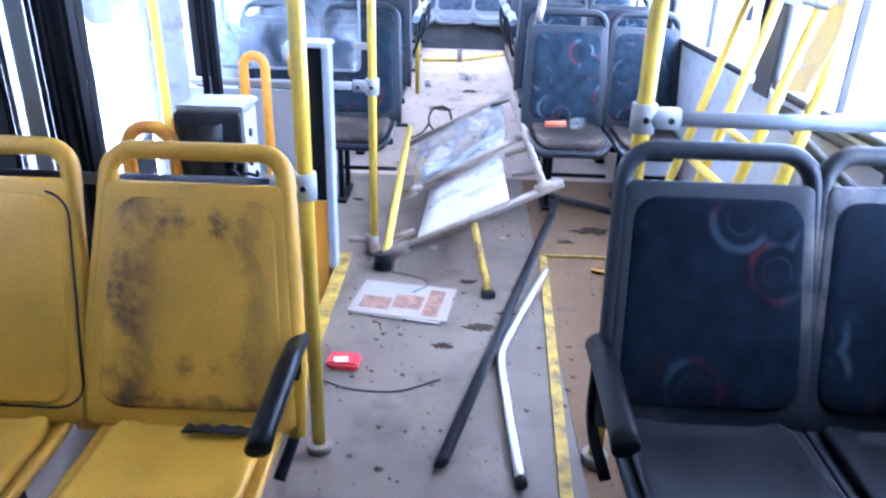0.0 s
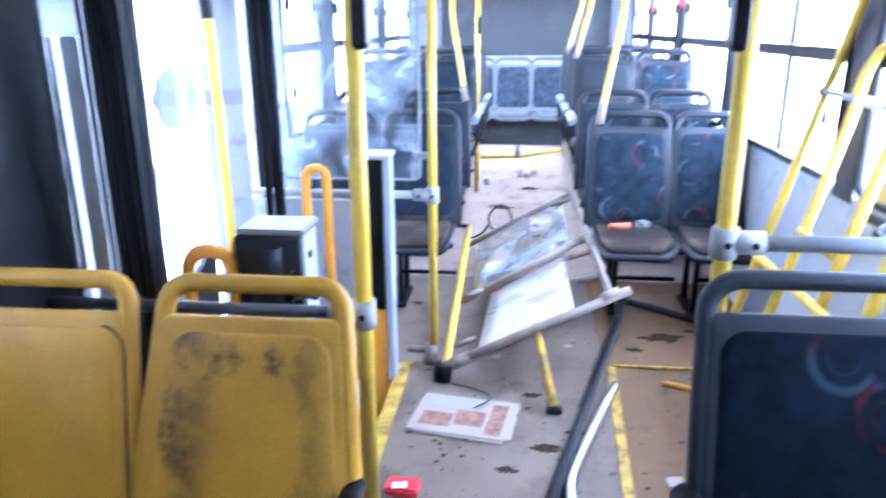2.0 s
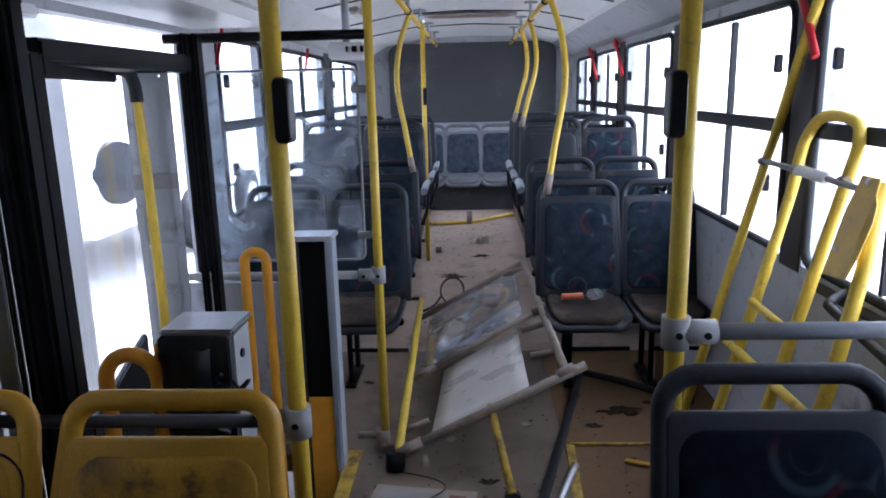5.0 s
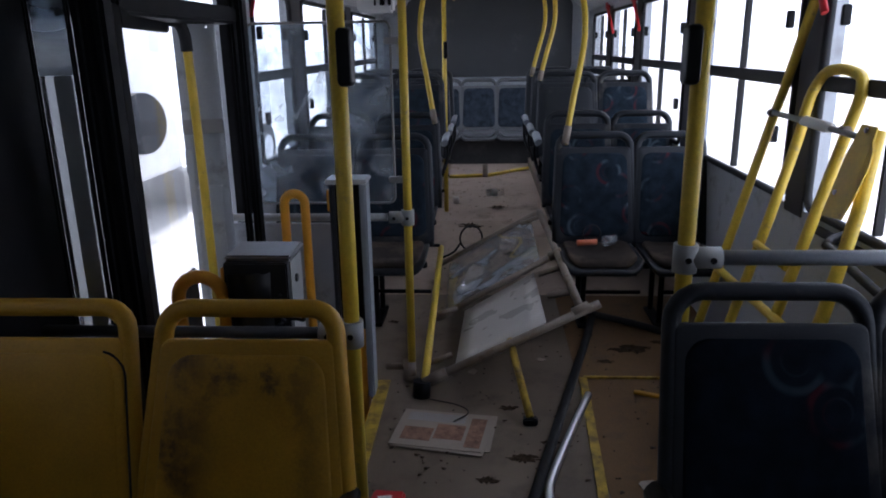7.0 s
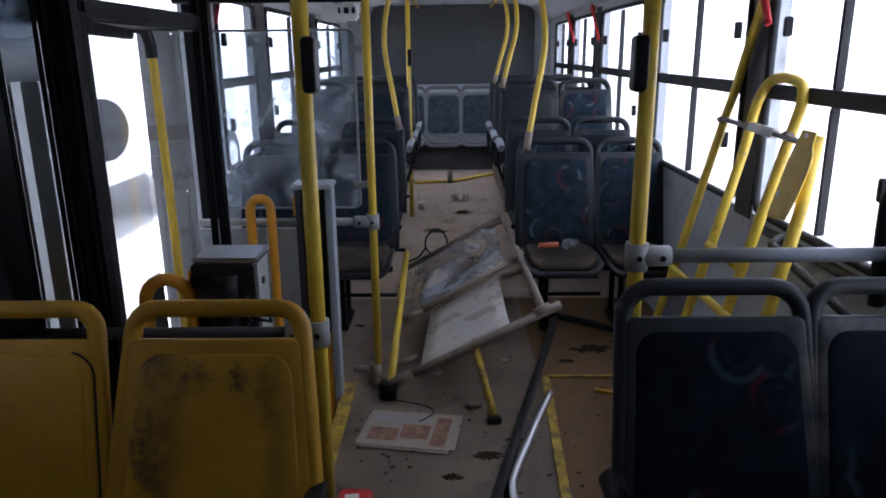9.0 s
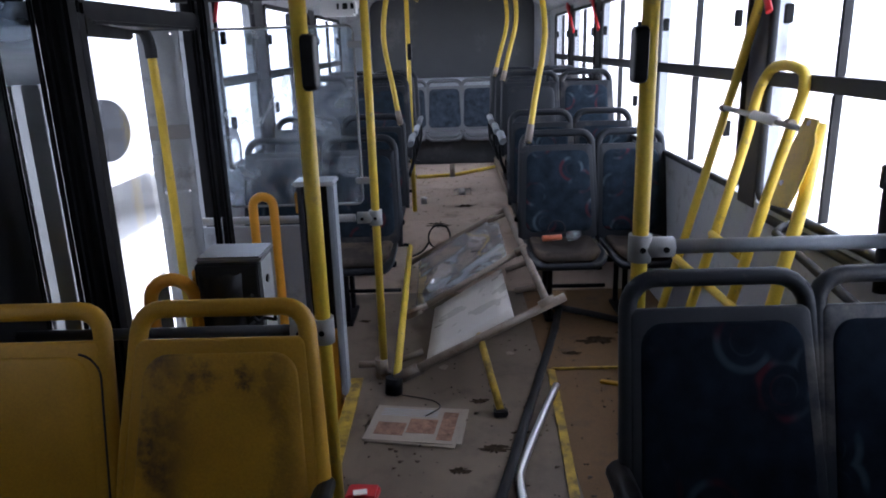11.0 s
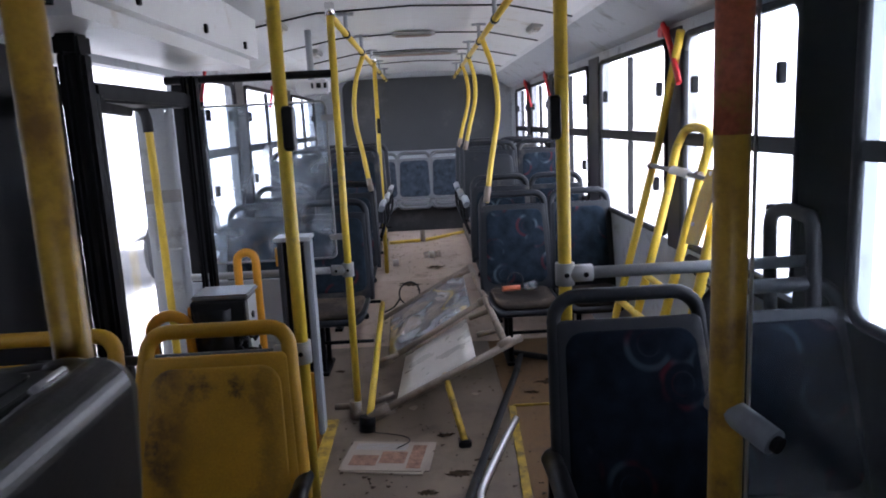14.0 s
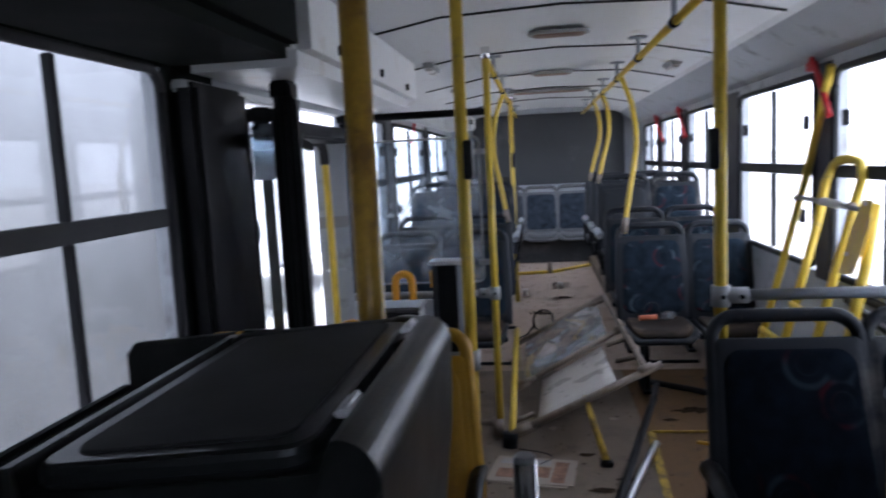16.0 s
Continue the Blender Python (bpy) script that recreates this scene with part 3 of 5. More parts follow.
for y in (1.2, 3.3, 5.1):
    hatch(0.05, y, 0.16, 0.07)
hatch(0.05, 6.6, 0.4, 0.1)
tagged(link("driver_bulkhead", boxed(X0 + 0.01, -0.79, 0.2, 1.615, 1.87, 2.15, 0.04), FRONT_TRIM), "dark bulkhead over the driver's side", "trim", kind="structure")
for x, y, l_ in ((-0.72, 3.95, 0.3), (-0.74, 5.6, 0.3), (0.86, 4.6, 0.3)):
    cl_ = thing("ceiling_lamp", "narrow white ceiling lamp cover, unlit", "lamp", (x, y, 2.118), group="ceiling lamps")
    part("base", boxed(-0.035, 0.035, -l_ / 2, l_ / 2, -0.012, 0.02, 0.004), WHITE_PLASTIC, cl_)
    part("cover", boxed(-0.025, 0.025, -l_ / 2 + 0.02, l_ / 2 - 0.02, -0.03, -0.013, 0.006), WHITE_SHEET, cl_)
for y in (2.0, 2.7, 3.35):
    sw = thing("bulkhead_latch", "small black latch on the white bulkhead", "latch", (-0.778, y, 1.95), group="bulkhead latches")
    part("knob", boxed(-0.003, 0.012, -0.012, 0.012, -0.018, 0.018, 0.003), BLACK_PLASTIC, sw)

# rear and front ends
rear = structure("wall_rear", "rear bus wall with a dark grey panel over the window", "wall")
part("wall_panel", boxed(X0 - 0.07, X1 + 0.07, Y1, Y1 + 0.07, -0.3, 2.27), WALL_GREY, rear)
part("rear_panel", plate(bmesh.new(), round_rect(-0.95, 1.08, 1.17, 2.12, 0.14), lambda a, b, d: (a, Y1 - d, b), 0.04), REAR_PANEL, rear, "dark grey rear window panel")
part("rear_shelf", boxed(X0, X1, Y1 - 0.3, Y1, 1.08, 1.12, 0.01), WALL_GREY, rear)
# Unseen end: dark wall and narrow opening limit the light at the front.
front = structure("wall_front", "dark front end of the bus with a windscreen", "wall")
bm = bmesh.new()
WIND = (-0.6, 0.75, 1.46, 1.77)
box(bm, X0 - 0.07, WIND[0], Y0 - 0.07, Y0, -0.3, 2.27)
box(bm, WIND[1], X1 + 0.07, Y0 - 0.07, Y0, -0.3, 2.27)
box(bm, WIND[0], WIND[1], Y0 - 0.07, Y0, -0.3, WIND[2])
box(bm, WIND[0], WIND[1], Y0 - 0.07, Y0, WIND[3], 2.27)
part("wall_panel", bm, REAR_PANEL, front)
screen = structure("window_20", "dusty bus windscreen at the front end", "window")
pane = part("pane", boxed(WIND[0] - 0.01, WIND[1] + 0.01, Y0 - 0.05, Y0 - 0.044, WIND[2] - 0.01, WIND[3] + 0.01), DOOR_PANE, screen)
pane.visible_shadow = False

# ---- the side door ----
door = structure("door_1", "black folding bus door, half open, with dusty glass", "door")


def leaf(a, b, frame_m, pane_m, z0, z1, rim=0.06, thick=0.03, low=0.68, last=None):
    """A door leaf between two plan points, glazed above the height low."""
    d = Vector((b[0] - a[0], b[1] - a[1], 0))
    m = Matrix.Translation((a[0], a[1], 0)) @ Matrix.Rotation(math.atan2(d.y, d.x), 4, "Z")
    w, end = d.length, last or rim
    bm = bmesh.new()
    sides = [(0, rim, z0, z1), (rim, w - end, z0, low), (rim, w - end, z1 - 0.06, z1)]
    if end > 0.002:
        sides.append((w - end, w, z0, z1))
    for q in sides:
        box(bm, q[0], q[1], -thick / 2, thick / 2, q[2], q[3], 0.006, m)
    fr = part("leaf_frame", bm, frame_m, door)
    p = part("pane", boxed(rim, w - end, -0.003, 0.003, low, z1 - 0.06, m=m), pane_m, fr)
    p.visible_shadow = False
    return fr, m


fr_, m_ = leaf((-1.105, 1.885), (-1.014, 1.928), BLACK_METAL, DOOR_PANE, -0.2, 1.76, 0.012, low=0.5)
part("film", boxed(0.013, 0.088, -0.007, -0.0045, 1.5, 1.7, m=m_), FILM, fr_, "grey-blue film along the top of the glass")
part("inner_stile", boxed(0.04, 0.082, 0.02, 0.04, 0.3, 1.5, 0.004, m_), WHITE_PLASTIC, fr_, "pale stile behind the glass")
part("stile", boxed(-1.02, -0.985, 1.93, 2.0, -0.2, 1.8, 0.012), BLACK_METAL, door)
part("stile", boxed(-0.98, -0.945, 1.955, 2.02, -0.2, 1.8, 0.012), BLACK_METAL, door)
leaf((-0.975, 2.04), (-1.205, 2.92), BLACK_METAL, PANE, -0.2, 1.68, 0.095, 0.025, last=0.001)
fr_, m_ = leaf((-1.23, 3.03), (-1.075, 3.08), WALL_GREY, WALL_GREY, -0.2, 1.7, 0.03, low=1.0)
part("band", boxed(0.0, 0.16, -0.022, -0.016, 1.22, 1.28, 0.003, m_), WHITE_PLASTIC, fr_)
part("latch_block", boxed(0.0, 0.035, -0.05, -0.016, 1.06, 1.16, 0.006, m_), WALL_GREY, fr_)
for a, b in (((-1.035, 3.1), (-1.008, 3.14)), ((-1.004, 3.12), (-0.972, 3.19))):
    part("stile", boxed(a[0], b[0], a[1], b[1], -0.2, 1.8, 0.01), BLACK_METAL, door)
part("door_post", boxed(X0, X0 + 0.07, 3.6, 3.75, -0.2, 1.84, 0.015), BLACK_METAL, door)
part("door_header", boxed(-1.2, -1.0, 2.15, 3.2, 1.655, 1.72, 0.01), BLACK_METAL, door)
part("door_header", boxed(X0 + 0.002, X0 + 0.06, 1.62, 2.5, 1.8, 1.838, 0.01), CEILING, door)
part("door_handrail", tubed(smooth_path([(-1.17, 2.96, 1.64), (-1.155, 2.97, 1.6), (-1.15, 2.98, 1.2), (-1.15, 2.99, 0.5), (-1.15, 3.0, 0.0), (-1.18, 3.0, -0.24)]), 0.018), YELLOW_PAINT, door, "yellow upright door handrail")
part("rail_elbow", tubed(smooth_path([(-1.22, 2.75, 1.665), (-1.19, 2.88, 1.667), (-1.168, 2.95, 1.655), (-1.156, 2.968, 1.61), (-1.154, 2.971, 1.55)]), 0.023), BLACK_RUBBER, door, "black elbow fitting")
part("hinge_block", boxed(-1.05, -0.97, 1.98, 2.08, 1.79, 1.86, 0.01), BLACK_METAL, door)
tagged(link("door_side_panel", boxed(X0 + 0.009, -1.155, 1.62, 2.03, 0.0, 1.83, 0.02), BLACK_PLASTIC), "black panel beside the bus door", "panel", kind="structure")


# ---- seats ----
def bus_seat(label, frame_m, panel_m, pad_m, pan_m, group, leg=True, pad_label="", with_arm=0, w=0.215, base=0.45, arm_m=None, tilt=20, flare=0.12, bend=0.07):
    s = thing("bus_seat", label, "seat", group=group)
    top = 0.60

    def seat_back(a, b, d):
        """a across, b along the back from the seat up, d forward from the back's face."""
        k = math.radians(tilt)
        a *= 1.0 + flare * max(0.0, min(1.0, 1 - b / 0.6))
        return Vector((a, 0.05 + b * math.sin(k) - d * math.cos(k), base + b * math.cos(k) + d * math.sin(k)))

    path = [(-w + 0.02, -0.04), (-w + 0.012, 0.15), (-w + 0.012, 0.4)] + corner_arc((-w + 0.012 + bend, top - bend), bend, 180, 90, 5) + corner_arc((w - 0.012 - bend, top - bend), bend, 90, 0, 5) + [(w - 0.012, 0.4), (w - 0.012, 0.15), (w - 0.02, -0.04)]
    bm = bmesh.new()
    tube(bm, [seat_back(a, b, 0) for a, b in path], 0.022, sides=10)
    part("back_frame", bm, frame_m, s)
    part("backrest", plate(bmesh.new(), round_rect(-w + 0.014, w - 0.014, -0.03, 0.53, 0.02), lambda a, b, d: seat_back(a, b, d - 0.022 + 0.012 * (a / w) ** 2), 0.035, 0.01, True), panel_m, s)
    part("back_pad", plate(bmesh.new(), round_rect(-w + 0.036, w - 0.036, 0.015, 0.495, 0.055), lambda a, b, d: seat_back(a, b, 0.008 + d * (1 - (a / w) ** 2 * 0.4)), 0.022, 0.01, True), pad_m, s, pad_label)

    def pan(a, b, d):
        drop = 0.02 * (max(0, -b - 0.3) / 0.05) ** 1
        return Vector((a, b, base - 0.05 + d - drop + 0.03 * max(0, (abs(a) / w)) ** 4 - 0.012 * (1 - (a / w) ** 2) * (1 if b < 0.02 else 0)))
    part("seat_shell", plate(bmesh.new(), round_rect(-w, w, -0.36, 0.08, 0.06), lambda a, b, d: pan(a, b, d - 0.03), 0.035, 0.012, True), frame_m, s)
    part("cushion", plate(bmesh.new(), round_rect(-w + 0.03, w - 0.03, -0.34, 0.05, 0.07), lambda a, b, d: pan(a, b, d), 0.04, 0.016, True), pan_m, s)
    if leg:
        bm = bmesh.new()
        for ya in (-0.17, 0.05):
            tube(bm, [(-0.08, ya, 0.0), (-0.08, ya, 0.39)], 0.016, sides=8)
        tube(bm, [(-0.08, -0.17, 0.2), (w + 0.02, -0.17, 0.2)], 0.012, sides=8)
        box(bm, -0.11, -0.05, -0.22, 0.09, 0.0, 0.02, 0.004)
        box(bm, -w, w, -0.2, -0.16, 0.345, 0.38, 0.006)
        part("leg", bm, BLACK_METAL, s)
    if with_arm:
        x = with_arm * (w + 0.028)
        arm = part("armrest", tubed([(x, 0.12, 0.585), (x, 0.0, 0.59), (x, -0.2, 0.575), (x, -0.235, 0.565)], 0.03, flat=0.75, sides=14), arm_m or BLACK_PLASTIC, s, "plastic armrest" if arm_m else "black plastic armrest")
        part("bracket", tubed(smooth_path([(x, 0.08, 0.58), (x, 0.06, 0.4), (x - with_arm * 0.03, -0.02, 0.3)]), 0.014), BLACK_METAL, arm)
    return s


DARK = "dark grey bus seat with a ring-print fabric back"
proto = bus_seat(DARK + ", dusty", GREY_PLASTIC, GREY_PLASTIC, FABRIC_REAR_LIT, SEAT_DUST, "rear double seats", tilt=13)
proto_w = bus_seat("dark grey window seat with a ring-print fabric back", GREY_PLASTIC, GREY_PLASTIC, FABRIC_REAR_LIT, SEAT_DUST, "rear double seats", w=0.195, tilt=13)
proto_p = bus_seat("dark grey aisle seat with a bare plastic back", GREY_PLASTIC, GREY_PLASTIC, GREY_PLASTIC, SEAT_DUST, "rear double seats", with_arm=-1, arm_m=GREY_TUBE, tilt=13)
RX, LX = (0.645, 1.075), (-0.525, -0.985)
proto_l = bus_seat("dark grey bus seat with ring-print back and aisle armrest", GREY_PLASTIC, GREY_PLASTIC, FABRIC_REAR_LIT, SEAT_DUST, "rear double seats", with_arm=1, arm_m=GREY_TUBE, tilt=13)
proto_r = bus_seat("dark grey bus seat with ring-print back and grey armrest", GREY_PLASTIC, GREY_PLASTIC, FABRIC_REAR_LIT, SEAT_DUST, "rear double seats", with_arm=-1, arm_m=GREY_TUBE, tilt=13)
placed = set()
for y, z in ((4.13, 0.012), (4.93, 0.06), (5.6, 0.3), (6.35, 0.285), (7.15, 0.285)):
    for x in (*RX, *LX):
        kind = proto
        if z > 0.1 and x in (RX[0], LX[0]):
            kind = (proto_p if y < 6 else proto_r) if x > 0 else proto_l
        elif x == RX[1]:
            kind = proto_w
        if kind.name in placed:
            copy_thing(kind, pose(x, y, z))
        else:
            kind.matrix_basis = pose(x, y, z)
            placed.add(kind.name)
bench = bus_seat("pale-worn grey rear bench seat with a blue pad", BENCH_SHELL, BENCH_SHELL, BENCH_PAD, BENCH_SHELL, "rear bench seats", leg=False)
bench.matrix_basis = pose(-0.9, 8.78, 0.13)
for x in (-0.48, -0.055, 0.37, 0.8):
    copy_thing(bench, pose(x, 8.78, 0.13))
# Dark solid in place of the shaded gap below the bench seats.
tagged(link("bench_gap_fill", boxed(X0 + 0.01, X1 - 0.01, 8.55, 9.0, REAR, 0.5, 0.01), REAR_PANEL), "dark box filling the shaded gap under the rear bench", "box", kind="structure")
ys = bus_seat("yellow plastic priority seat, scuffed and stained", YELLOW_SEAT, YELLOW_SEAT, YELLOW_DIRTY, YELLOW_SEAT, "yellow seats", with_arm=1, pad_label="stained yellow back panel", w=0.207, base=0.42, flare=0.27, bend=0.052)
ys.matrix_basis = pose(-0.528, 1.385, 0)
y2 = bus_seat("yellow plastic priority seat beside the door panel", YELLOW_SEAT, YELLOW_SEAT, YELLOW_SEAT, YELLOW_SEAT, "yellow seats", w=0.205, base=0.42, flare=0.27, bend=0.052)
k20 = radians(20)
seam = [(-0.12, 0.012)] + corner_arc((0.135, 0.065), 0.057, -90, 0, 6) + corner_arc((0.135, 0.443), 0.057, 0, 80, 6)
part("seam", tubed([(a * (1 + 0.27 * max(0.0, 1 - b / 0.6)), 0.05 + b * math.sin(k20) - 0.021 * math.cos(k20), 0.42 + b * math.cos(k20) + 0.021 * math.sin(k20)) for a, b in seam], 0.003, sides=6), BLACK_RUBBER, y2, "dark open seam")
y2.matrix_basis = pose(-1.012, 1.385, 0)
random.seed(3)
tear = [(-0.075 + 0.02 * k, 0.0 + 0.012 * (-1) ** k * random.uniform(0.3, 1.0)) for k in range(9)]
tear += [(a, -0.03 - 0.014 * random.uniform(0.2, 1.0)) for a, b in tear[::-1]]
part("tear", plate(bmesh.new(), tear, lambda a, b, d: (a + 0.07, b + 0.02, 0.412 + d - 0.25 * b), 0.004, 0.0015), BLACK_RUBBER, ys, "torn hole in the seat cover")
d1 = bus_seat("dark grey aisle seat with ring-print fabric and armrest", GREY_PLASTIC, GREY_PLASTIC, FABRIC, BLACK_VINYL, "dark front seats", with_arm=-1, w=0.222)
d1.matrix_basis = pose(0.645, 1.43, 0)
d2 = bus_seat("dark grey window seat with ring-print fabric back", GREY_PLASTIC, GREY_PLASTIC, FABRIC, BLACK_VINYL, "dark front seats", w=0.205)
d2.matrix_basis = pose(1.075, 1.43, 0)


# ---- poles and rails ----
def clamp(parent, x, y, z, axis="x", sign=1):
    bm = bmesh.new()
    tube(bm, [(x, y, z - 0.035), (x, y, z + 0.035)], 0.03, sides=14)
    d = Vector((sign, 0, 0)) if axis == "x" else Vector((0, sign, 0))
    c = Vector((x, y, z))
    tube(bm, [c, c + d * 0.085], 0.027, sides=14)
    cl = part("clamp", bm, WHITE_PLASTIC, parent, "white plastic tee clamp")
    for k in (0.0, 0.06):
        q = c + d * k + Vector((0, -0.028, 0))
        part("screw_hole", tubed([q, q + Vector((0, -0.004, 0))], 0.008, sides=10), BLACK_PLASTIC, cl)


def pole(x, y, z0, z1, r, label, m=YELLOW_PAINT, group="grab poles"):
    p = thing("grab_pole", label, "pole", (0, 0, 0), group=group)
    part("shaft", tubed([(x, y, z0), (x, y, z1)], r, sides=16), m, p)
    part("flange", tubed([(x, y, z0), (x, y, z0 + 0.03)], r * 1.9, sides=16), RUSTY_TUBE, p)
    part("cap", tubed([(x, y, z1 - 0.06), (x, y, z1)], r * 1.25, sides=16), CHROME, p)
    return p


def stop_button(parent, x, y, z):
    bm = plate(bmesh.new(), round_rect(-0.017, 0.018, -0.066, 0.066, 0.012), lambda a, b, d: (x + a, y + 0.02 - d, z + b), 0.06, 0.012)
    part("stop_button", bm, BLACK_PLASTIC, parent, "black stop button box")


pl = pole(-0.332, 1.83, 0, 2.17, 0.0205, "yellow upright grab pole behind the yellow seats")
clamp(pl, -0.332, 1.83, 0.845, "x", -1)
stop_button(pl, -0.312, 1.83, 1.535)
part("rail", tubed([(-0.41, 1.83, 0.845), (-1.17, 1.83, 0.845)], 0.016), DARK_TUBE, pl)
pr = pole(0.5, 1.83, 0, 2.17, 0.0205, "yellow upright grab pole behind the dark seats")
clamp(pr, 0.5, 1.83, 1.05, "x", 1)
stop_button(pr, 0.474, 1.83, 1.53)
part("rail", tubed([(0.57, 1.83, 1.05), (1.28, 1.83, 1.05)], 0.019), GREY_TUBE, pr)
pm = pole(-0.337, 3.27, 0, 2.12, 0.0185, "yellow upright grab pole at the glass partition")
clamp(pm, -0.337, 3.27, 0.81, "x", -1)
part("rail", tubed([(-0.43, 3.27, 0.81), (-1.16, 3.27, 0.81)], 0.018), WHITE_PLASTIC, pm)
part("top_rail", tubed([(-0.35, 3.27, 1.79), (-1.16, 3.27, 1.79)], 0.02), BLACK_METAL, pm)
pb = pole(-0.35, 0.5, 0, 2.17, 0.022, "thick worn yellow pole behind the driver's console", POLE_WORN)
part("sleeve", tubed([(-0.35, 0.5, 0.9), (-0.35, 0.5, 1.198)], 0.028, sides=20), GREY_PLASTIC, pb, "dark plastic foot sleeve")
pf = pole(0.485, 0.6, 0, 2.17, 0.023, "worn yellow pole with a dark hollow-ended arm at the glass screen", POLE_WORN)
part("red_band", tubed([(0.485, 0.6, 1.5), (0.485, 0.6, 1.7)], 0.0242, sides=16), RED_BAND, pf, "muted red band round the pole")
for z in (1.125, 1.7):
    arm = part("arm", tubed([(0.475, 0.62, z + 0.005), (0.52, 0.53, z - 0.025)], 0.019, sides=14), GREY_TUBE, pf, "grey clamp arm")
    # Black disc stands for the shade inside the arm's hollow end.
    part("hollow_end_shade", tubed([(0.52, 0.53, z - 0.025), (0.524, 0.523, z - 0.027)], 0.012, sides=12), BLACK_RUBBER, arm)
foot = part("foot_clamp", tubed([(0.485, 0.6, 0.78), (0.485, 0.6, 0.9), (0.485, 0.6, 0.925)], 0.031, sides=18), GREY_TUBE, pf, "grey cast clamp at the foot of the pole")
part("clamp_arm", tubed(smooth_path([(0.49, 0.59, 0.87), (0.52, 0.57, 0.86), (0.56, 0.57, 0.83), (0.6, 0.58, 0.79)]), 0.022, flat=0.7), GREY_TUBE, foot)
for q in (0.81, 0.88):
    part("bolt", tubed([(0.47, 0.572, q), (0.467, 0.565, q)], 0.006, sides=8), BLACK_PLASTIC, foot)
pp = pole(-0.31, 6.05, 0.15, 2.12, 0.018, "yellow upright grab pole by the rear seats")
stop_button(pp, -0.3, 6.05, 1.52)

for x, y0, name in ((0.5, 1.83, "right"), (-0.335, 3.27, "left")):
    r = thing("ceiling_rail", "yellow overhead grab rail on grey stems", "rail", group="overhead rails")
    part("bar", tubed([(x, y0, 2.06), (x, 8.7, 2.06)], 0.0175), YELLOW_PAINT, r)
    y = y0 + 0.75
    while y < 8.8:
        st = part("stem", tubed([(x, y, 2.06), (x, y, 2.185)], 0.013), GREY_TUBE, r)
        part("flange", boxed(x - 0.05, x + 0.05, y - 0.02, y + 0.02, 2.165, 2.18, 0.004), GREY_TUBE, st)
        part("sleeve", tubed([(x, y - 0.035, 2.06), (x, y + 0.035, 2.06)], 0.024), BLACK_PLASTIC, st)
        y += 1.08


def drop_bar(top, bottom, bulge):
    b = thing("curved_grab_bar", "yellow curved grab bar from the ceiling rail to a seat corner", "grab bar", group="curved grab bars")
    a, c = Vector(top), Vector(bottom)
    pts = [a, a.lerp(c, 0.2) + Vector((bulge * 0.75, 0, 0)), a.lerp(c, 0.45) + Vector((bulge, 0, 0)), a.lerp(c, 0.75) + Vector((bulge * 0.45, 0, 0)), c]
    line = smooth_path(pts)
    part("bar", tubed(line, 0.0175), YELLOW_PAINT, b)
    part("bracket", tubed([line[-4], line[-1]], 0.0205), RUSTY_TUBE, b, "dirty end bracket")


drop_bar((0.5, 4.5, 2.05), (0.455, 4.12, 1.02), 0.09)
drop_bar((0.5, 5.9, 2.05), (0.43, 5.75, 1.29), 0.07)
drop_bar((0.5, 6.8, 2.05), (0.42, 6.58, 1.29), 0.07)
drop_bar((-0.335, 5.2, 2.05), (-0.325, 5.0, 1.05), -0.09)

# glass partition beside the door
gp = thing("glass_partition", "scratched clear partition above a grey lower panel", "partition")
pane = part("pane", plate(bmesh.new(), round_rect(-1.02, -0.395, 0.87, 1.66, 0.03), lambda a, b, d: (a, 3.3 + d, b), 0.008, 0.002), SMOKED, gp)
pane.visible_shadow = False
part("lower_panel", boxed(-1.16, -0.56, 3.275, 3.295, 0.02, 0.78, 0.004), WALL_GREY, gp)
edge = round_rect(-1.02, -0.395, 0.87, 1.66, 0.03)
# Pale tube paints in the bright highlight on the pane's edge.
part("edge_highlight", tubed([(a, 3.304, b) for a, b in edge + edge[:1]], 0.006, sides=8), WHITE_PLASTIC, gp, "pale tube painting the highlight along the glass edge")
for z in (0.98, 1.58):
    part("holder", boxed(-0.42, -0.35, 3.275, 3.3, z - 0.015, z + 0.015, 0.005), WHITE_PLASTIC, gp)
sc = thing("glass_screen", "hazy glass screen in front of the window seat", "partition")
pane = part("pane", plate(bmesh.new(), round_rect(0.518, 1.27, 0.86, 1.98, 0.05), lambda a, b, d: (a, 0.6 + d, b), 0.008, 0.002), HAZY, sc)
pane.visible_shadow = False
edge = round_rect(0.518, 1.27, 0.86, 1.98, 0.05)
# The screen's edge highlight is a thin pale tube too.
part("edge_highlight", tubed([(a, 0.604, b) for a, b in edge + edge[:1]], 0.0028, sides=8), WHITE_PLASTIC, sc, "pale tube painting the highlight along the glass edge")
# Added panel; its dark colour stands in for the gloom below the glass.
part("lower_panel", boxed(0.53, 1.27, 0.595, 0.612, 0.05, 0.84, 0.004), FRONT_TRIM, sc, "added dark panel filling the dark space under the glass")

# wall rail below the window, and a grey hoop at the wall
wr = thing("wall_handrail", "black tube handrail under the window", "handrail")
part("bar", tubed(smooth_path([(1.27, 2.62, 0.9), (1.2, 2.58, 0.88), (1.19, 2.5, 0.86), (1.2, 1.9, 0.78), (1.27, 1.86, 0.78)]), 0.016), BLACK_RUBBER, wr)
lg = thing("window_ledge", "black rubber ledge bar under the windows", "ledge")
part("bar", tubed([(1.262, 1.7, 0.87), (1.262, 2.3, 0.872), (1.262, 2.84, 0.868)], 0.018, flat=0.8), BLACK_RUBBER, lg)
hp = thing("wall_hoop", "thick black padded hoop at the window", "handrail")
